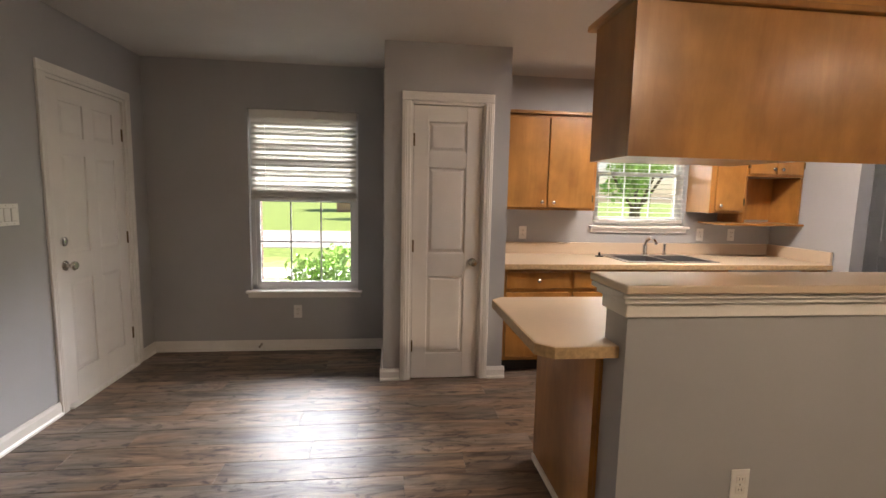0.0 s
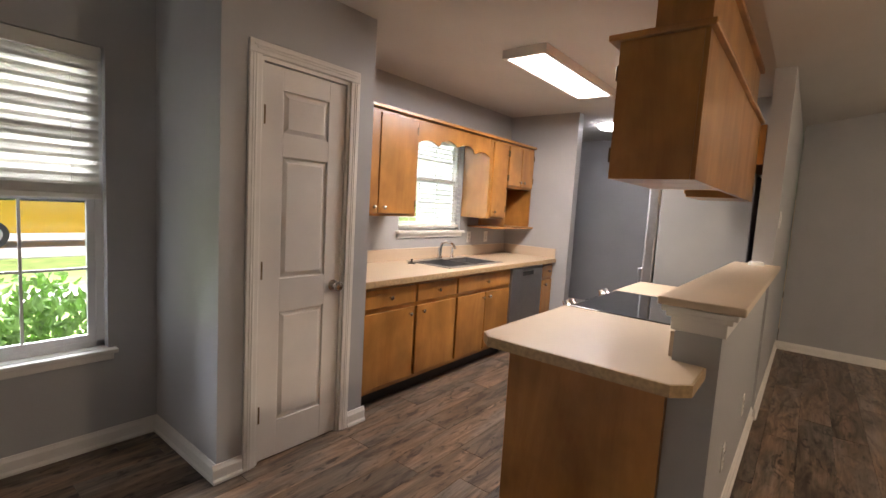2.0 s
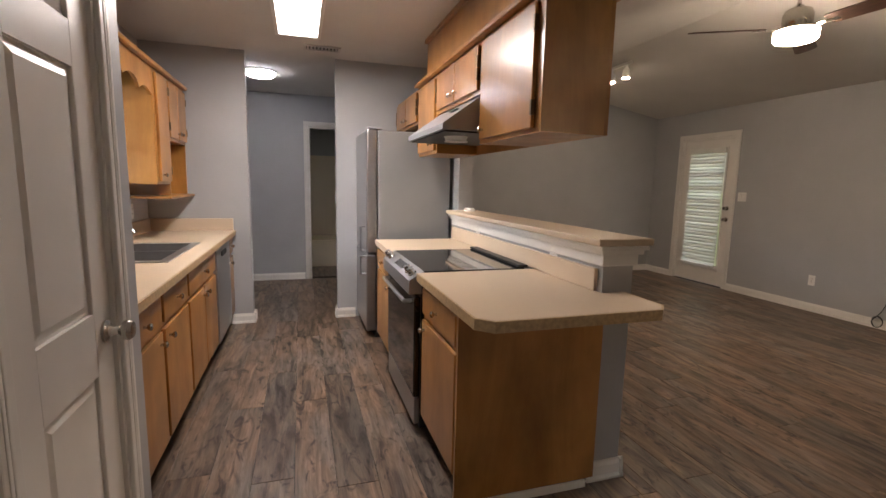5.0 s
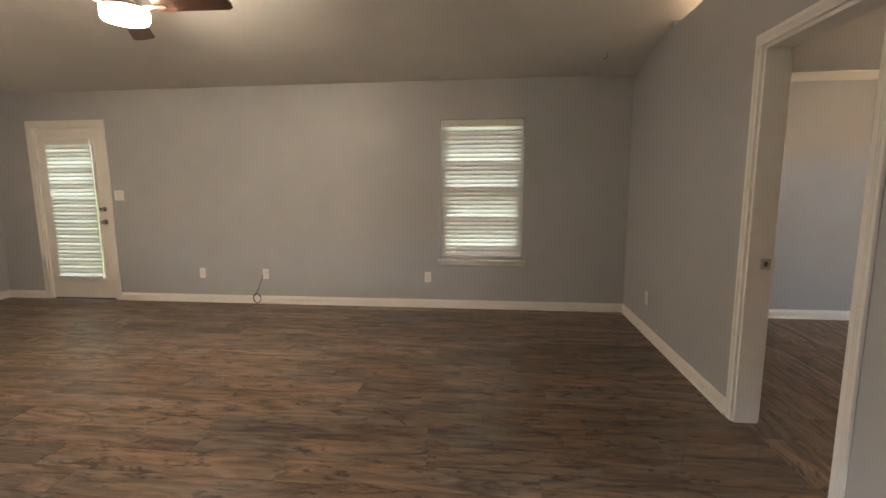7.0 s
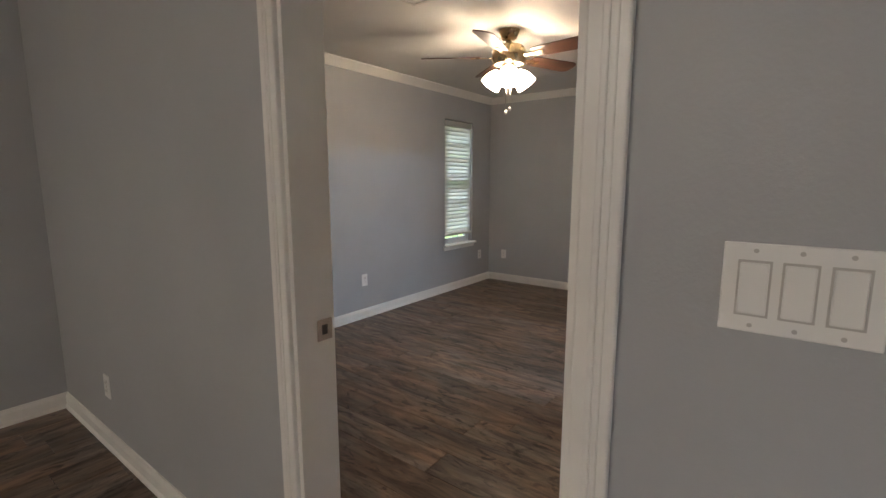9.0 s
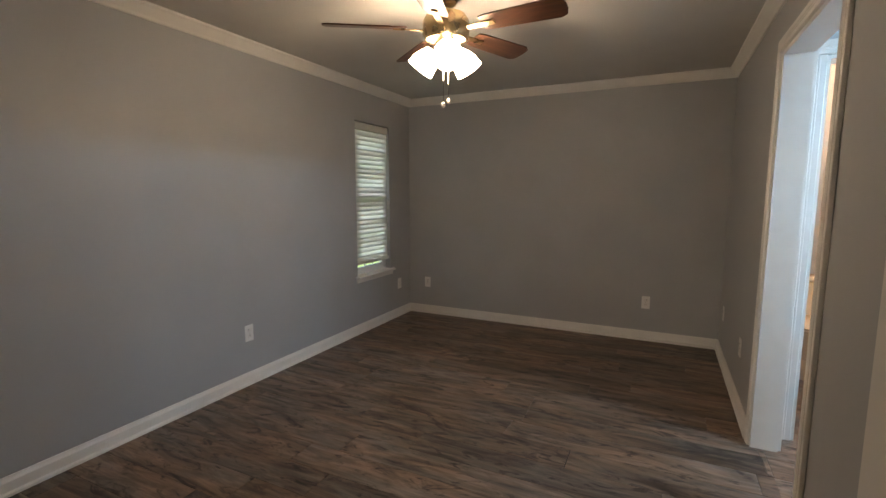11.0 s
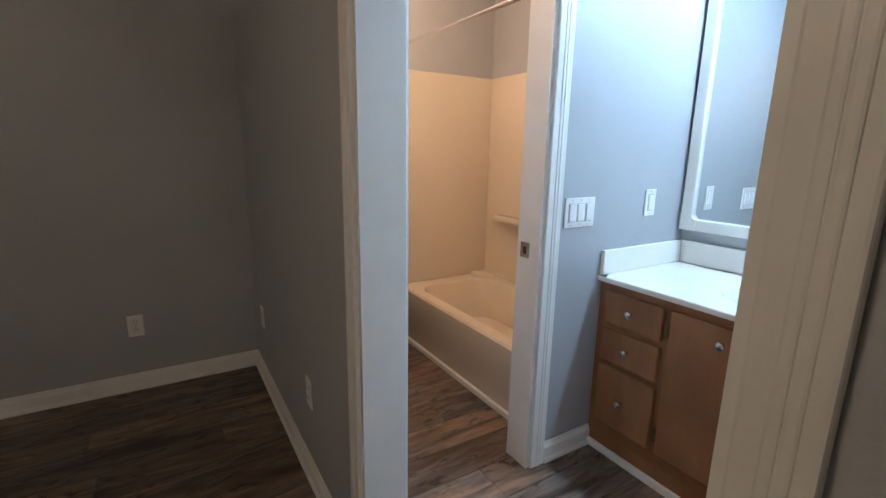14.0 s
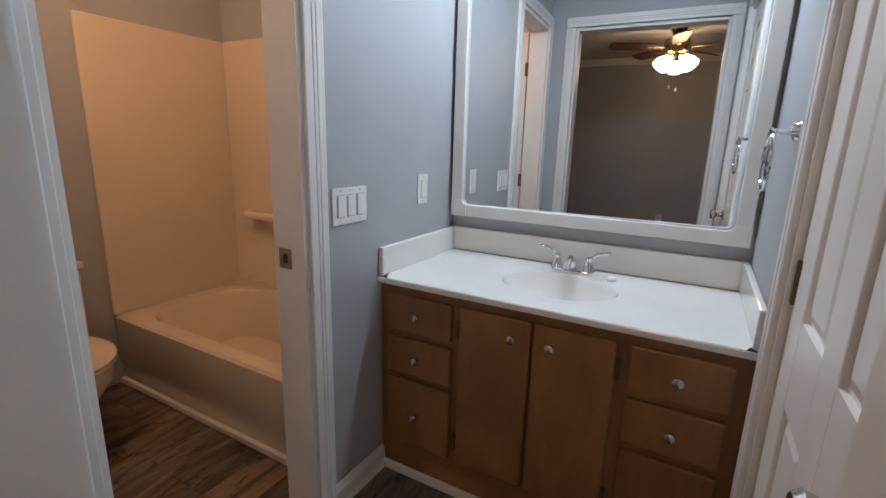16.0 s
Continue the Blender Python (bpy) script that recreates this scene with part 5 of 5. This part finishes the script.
# ---- outdoors ----
struct("ground", boxes((-300, 300, -300, 300, -0.5, -0.3)), LAWN, "bright green lawn", "ground")
struct("pavement", boxes((-8, 9, 8.4, 9.6, -0.3, -0.285)), ROAD, "pale concrete walk", "pavement")
struct("road", boxes((-120, 120, 13.5, 20, -0.3, -0.28)), ROAD, "pale concrete road", "road")
col = thing("porch_column", "weathered red brick porch column", "column", (-1.7, 4.35, -0.3))
mem = {}
for r in range(38):
    for k in range(4):
        key = "brick"
        if key not in mem:
            mem[key] = mesh_of("brick", boxes((-0.1, 0.1, -0.045, 0.045, 0, 0.06), bevel=0.004), BRICK)
        o = new("brick", mem[key])
        o.parent = col
        off = 0.055 if r % 2 else -0.055
        o.matrix_basis = pose(0, 0, r * 0.07, 0, 0, 90 * k) @ pose(off, -0.11, 0)
part("mortar", boxes((-0.14, 0.14, -0.14, 0.14, 0, 2.66)), ROAD, col, "pale mortar core")


def leafy(bm, centre, radii, count, size, rnd):
    for _ in range(count):
        d = Vector((rnd.gauss(0, 1), rnd.gauss(0, 1), rnd.gauss(0, 1))).normalized() * (rnd.random() ** 0.35)
        p = Vector(centre) + Vector((d.x * radii[0], d.y * radii[1], d.z * radii[2]))
        q = Euler((rnd.uniform(0, 6.3), rnd.uniform(0, 6.3), rnd.uniform(0, 6.3))).to_quaternion()
        s = size * rnd.uniform(0.6, 1.3)
        bm.faces.new([bm.verts.new(p + q @ Vector(v) * s) for v in ((-1, 0, 0), (0, -0.45, 0.12), (1, 0, 0), (0, 0.45, 0.12))])


rnd = random.Random(3)
for i, (x, y, r) in enumerate(((-0.55, 4.6, 0.5), (0.45, 4.65, 0.5), (-1.05, 5.0, 0.4), (1.4, 4.7, 0.5), (2.3, 4.6, 0.45))):
    b = thing("shrub", "bright green leafy shrub in the front garden", "shrub", (x, y, -0.3), "front garden shrubs")
    part("stem", tube([(0, 0, 0), (0.02, 0.01, 0.3), (0.0, 0.05, 0.55)], 0.02, 7), BARK, b)
    bm = bmesh.new()
    for j in range(9):
        leafy(bm, (rnd.uniform(-0.28, 0.28), rnd.uniform(-0.22, 0.22), 0.42 + rnd.uniform(-0.25, 0.42)), (0.28, 0.25, 0.25), 190, 0.045, rnd)
    part("crown", bm, LEAF, b, "small bright green leaves")
for i, (x, y, h) in enumerate(((-9, 26, 7), (2, 30, 8), (10, 27, 7), (18, 32, 9), (-20, 33, 9), (7, 12, 3.2))):
    t = thing("tree", "leafy green tree across the road", "tree", (x, y, -0.3), "trees across the road")
    part("trunk", tube([(0, 0, 0), (0.1, 0, h * 0.3), (0, 0.1, h * 0.6)], 0.03 * h, 8), BARK, t)
    for k in range(4):
        a = k * 1.6
        part("limb", tube([(0.05, 0.03, h * 0.4), (0.15 * h * math.cos(a), 0.15 * h * math.sin(a), h * 0.6), (0.25 * h * math.cos(a), 0.25 * h * math.sin(a), h * 0.75)], 0.012 * h, 6), BARK, t)
    bm = bmesh.new()
    for j in range(16):
        a = rnd.uniform(0, 6.3)
        leafy(bm, (0.26 * h * math.cos(a) * rnd.random(), 0.26 * h * math.sin(a) * rnd.random(), h * rnd.uniform(0.5, 1.0)), (0.15 * h, 0.15 * h, 0.12 * h), 120, 0.035 * h, rnd)
    part("crown", bm, LEAF, t, "uneven green crown")
car = thing("parked_car", "bright yellow compact car parked in the drive", "car", (1.85, 16.3, -0.28))
pr = [(-2.0, 0.35), (-2.05, 0.8), (-1.9, 1.05), (-1.5, 1.12), (-1.1, 1.58), (1.1, 1.62), (1.75, 1.15), (2.05, 1.05), (2.1, 0.5), (2.05, 0.35)]
bm = prism(pr, 1.7, "y", -0.85)
bmesh.ops.bevel(bm, geom=bm.edges[:], offset=0.05, segments=2, affect="EDGES")
part("body", bm, YELLOW, car, "", True)
part("side_window", prism([(-1.25, 1.15), (-1.0, 1.5), (1.0, 1.53), (1.5, 1.15)], 1.72, "y", -0.86), BLACKG, car)
for x in (-1.3, 1.3):
    for y, ax in ((-0.87, "y"), (0.87, "-y")):
        w = part("wheel", turned([(0.3, -0.18), (0.33, -0.15), (0.33, -0.01), (0.3, 0.0)], 24, ax, (x, y, 0.33)), BLACK, car, "black tyre", True)
        part("rim", turned([(0.21, 0.0), (0.19, 0.012), (0.05, 0.02)], 20, ax, (x, y, 0.33)), STEEL, w, "", True)
nb = thing("neighbour_house", "low brick house across the road with dark roof", "house", (4, 42, -0.3))
part("wall", boxes((-9, 9, 0, 8, 0, 3)), BRICK, nb)
part("roof", prism([(-0.6, 3.0), (4, 5.4), (8.6, 3.0)], 19, "x", -9.5), ROOFM, nb)
for x in (-6, -2, 4):
    part("window", boxes((x, x + 1.2, -0.05, 0.02, 0.9, 2.2), bevel=0.02), BLACKG, nb)
part("door", boxes((1.2, 2.2, -0.04, 0.02, 0, 2.1)), TRIM, nb)
# roof slab and porch soffit close the house above
struct("roof", boxes((-7.2, 6.2, -4.0, 4.9, 2.95, 3.1)), ROOFM, "dark shingle roof", "roof")
struct("porch_floor", boxes((-3.9, 3.51, FY + T, 4.55, -0.3, -0.05)), ROAD, "pale concrete porch", "pavement")
struct("wall_outer_west", boxes((-2.25, -2.15, FY + T, 4.2, -0.05, 0.0)), BRICK, "brick footing", "wall")


# ---- floor planks ----
def planks(parent, x0, x1, y0, y1, along, seed, skip=()):
    """Vinyl planks 1.22 by 0.18 in staggered rows inside a rectangle."""
    rn = random.Random(seed)
    L, W, G = 1.22, 0.18, 0.0016
    a0, a1, b0, b1 = (x0, x1, y0, y1) if along == "x" else (y0, y1, x0, x1)
    cache = {}
    b = b0
    while b < b1 - 0.01:
        w = min(W, b1 - b)
        a = a0 - rn.uniform(0, L)
        while a < a1:
            p, q = max(a, a0), min(a + L, a1)
            if q - p > 0.02:
                key = (round(q - p, 2), round(w, 3))
                cu, cv = (p + q) / 2, b + w / 2
                if key not in cache:
                    u, v, c = (q - p) / 2 - G / 2, w / 2 - G / 2, 0.0012
                    bm = bmesh.new()
                    lo = [bm.verts.new(z) for z in ((-u, -v, -0.004), (u, -v, -0.004), (u, v, -0.004), (-u, v, -0.004))]
                    md = [bm.verts.new(z) for z in ((-u, -v, -c), (u, -v, -c), (u, v, -c), (-u, v, -c))]
                    hi = [bm.verts.new(z) for z in ((-u + c, -v + c, 0), (u - c, -v + c, 0), (u - c, v - c, 0), (-u + c, v - c, 0))]
                    bm.faces.new(hi)
                    for s, t in ((lo, md), (md, hi)):
                        for i in range(4):
                            bm.faces.new((s[i], s[(i + 1) % 4], t[(i + 1) % 4], t[i]))
                    cache[key] = mesh_of("plank", bm, PLANK)
                o = new("plank", cache[key])
                o.parent = parent
                o.matrix_basis = pose(cu, cv, 0) if along == "x" else pose(cv, cu, 0, 0, 0, 90)
            a += L
        b += w


planks(floor, WX - 0.06, EX, BY, 0.64, "x", 5)
planks(floor, WX - 0.06, 5.45, 0.64, FY, "x", 6)
planks(floor, 3.63, 5.45, FY, 4.58, "x", 7)
planks(floor, -6.7, WX - 0.06, -3.31, -0.18, "y", 8)
planks(floor, -6.7, -4.02, -0.18, 1.44, "y", 9)
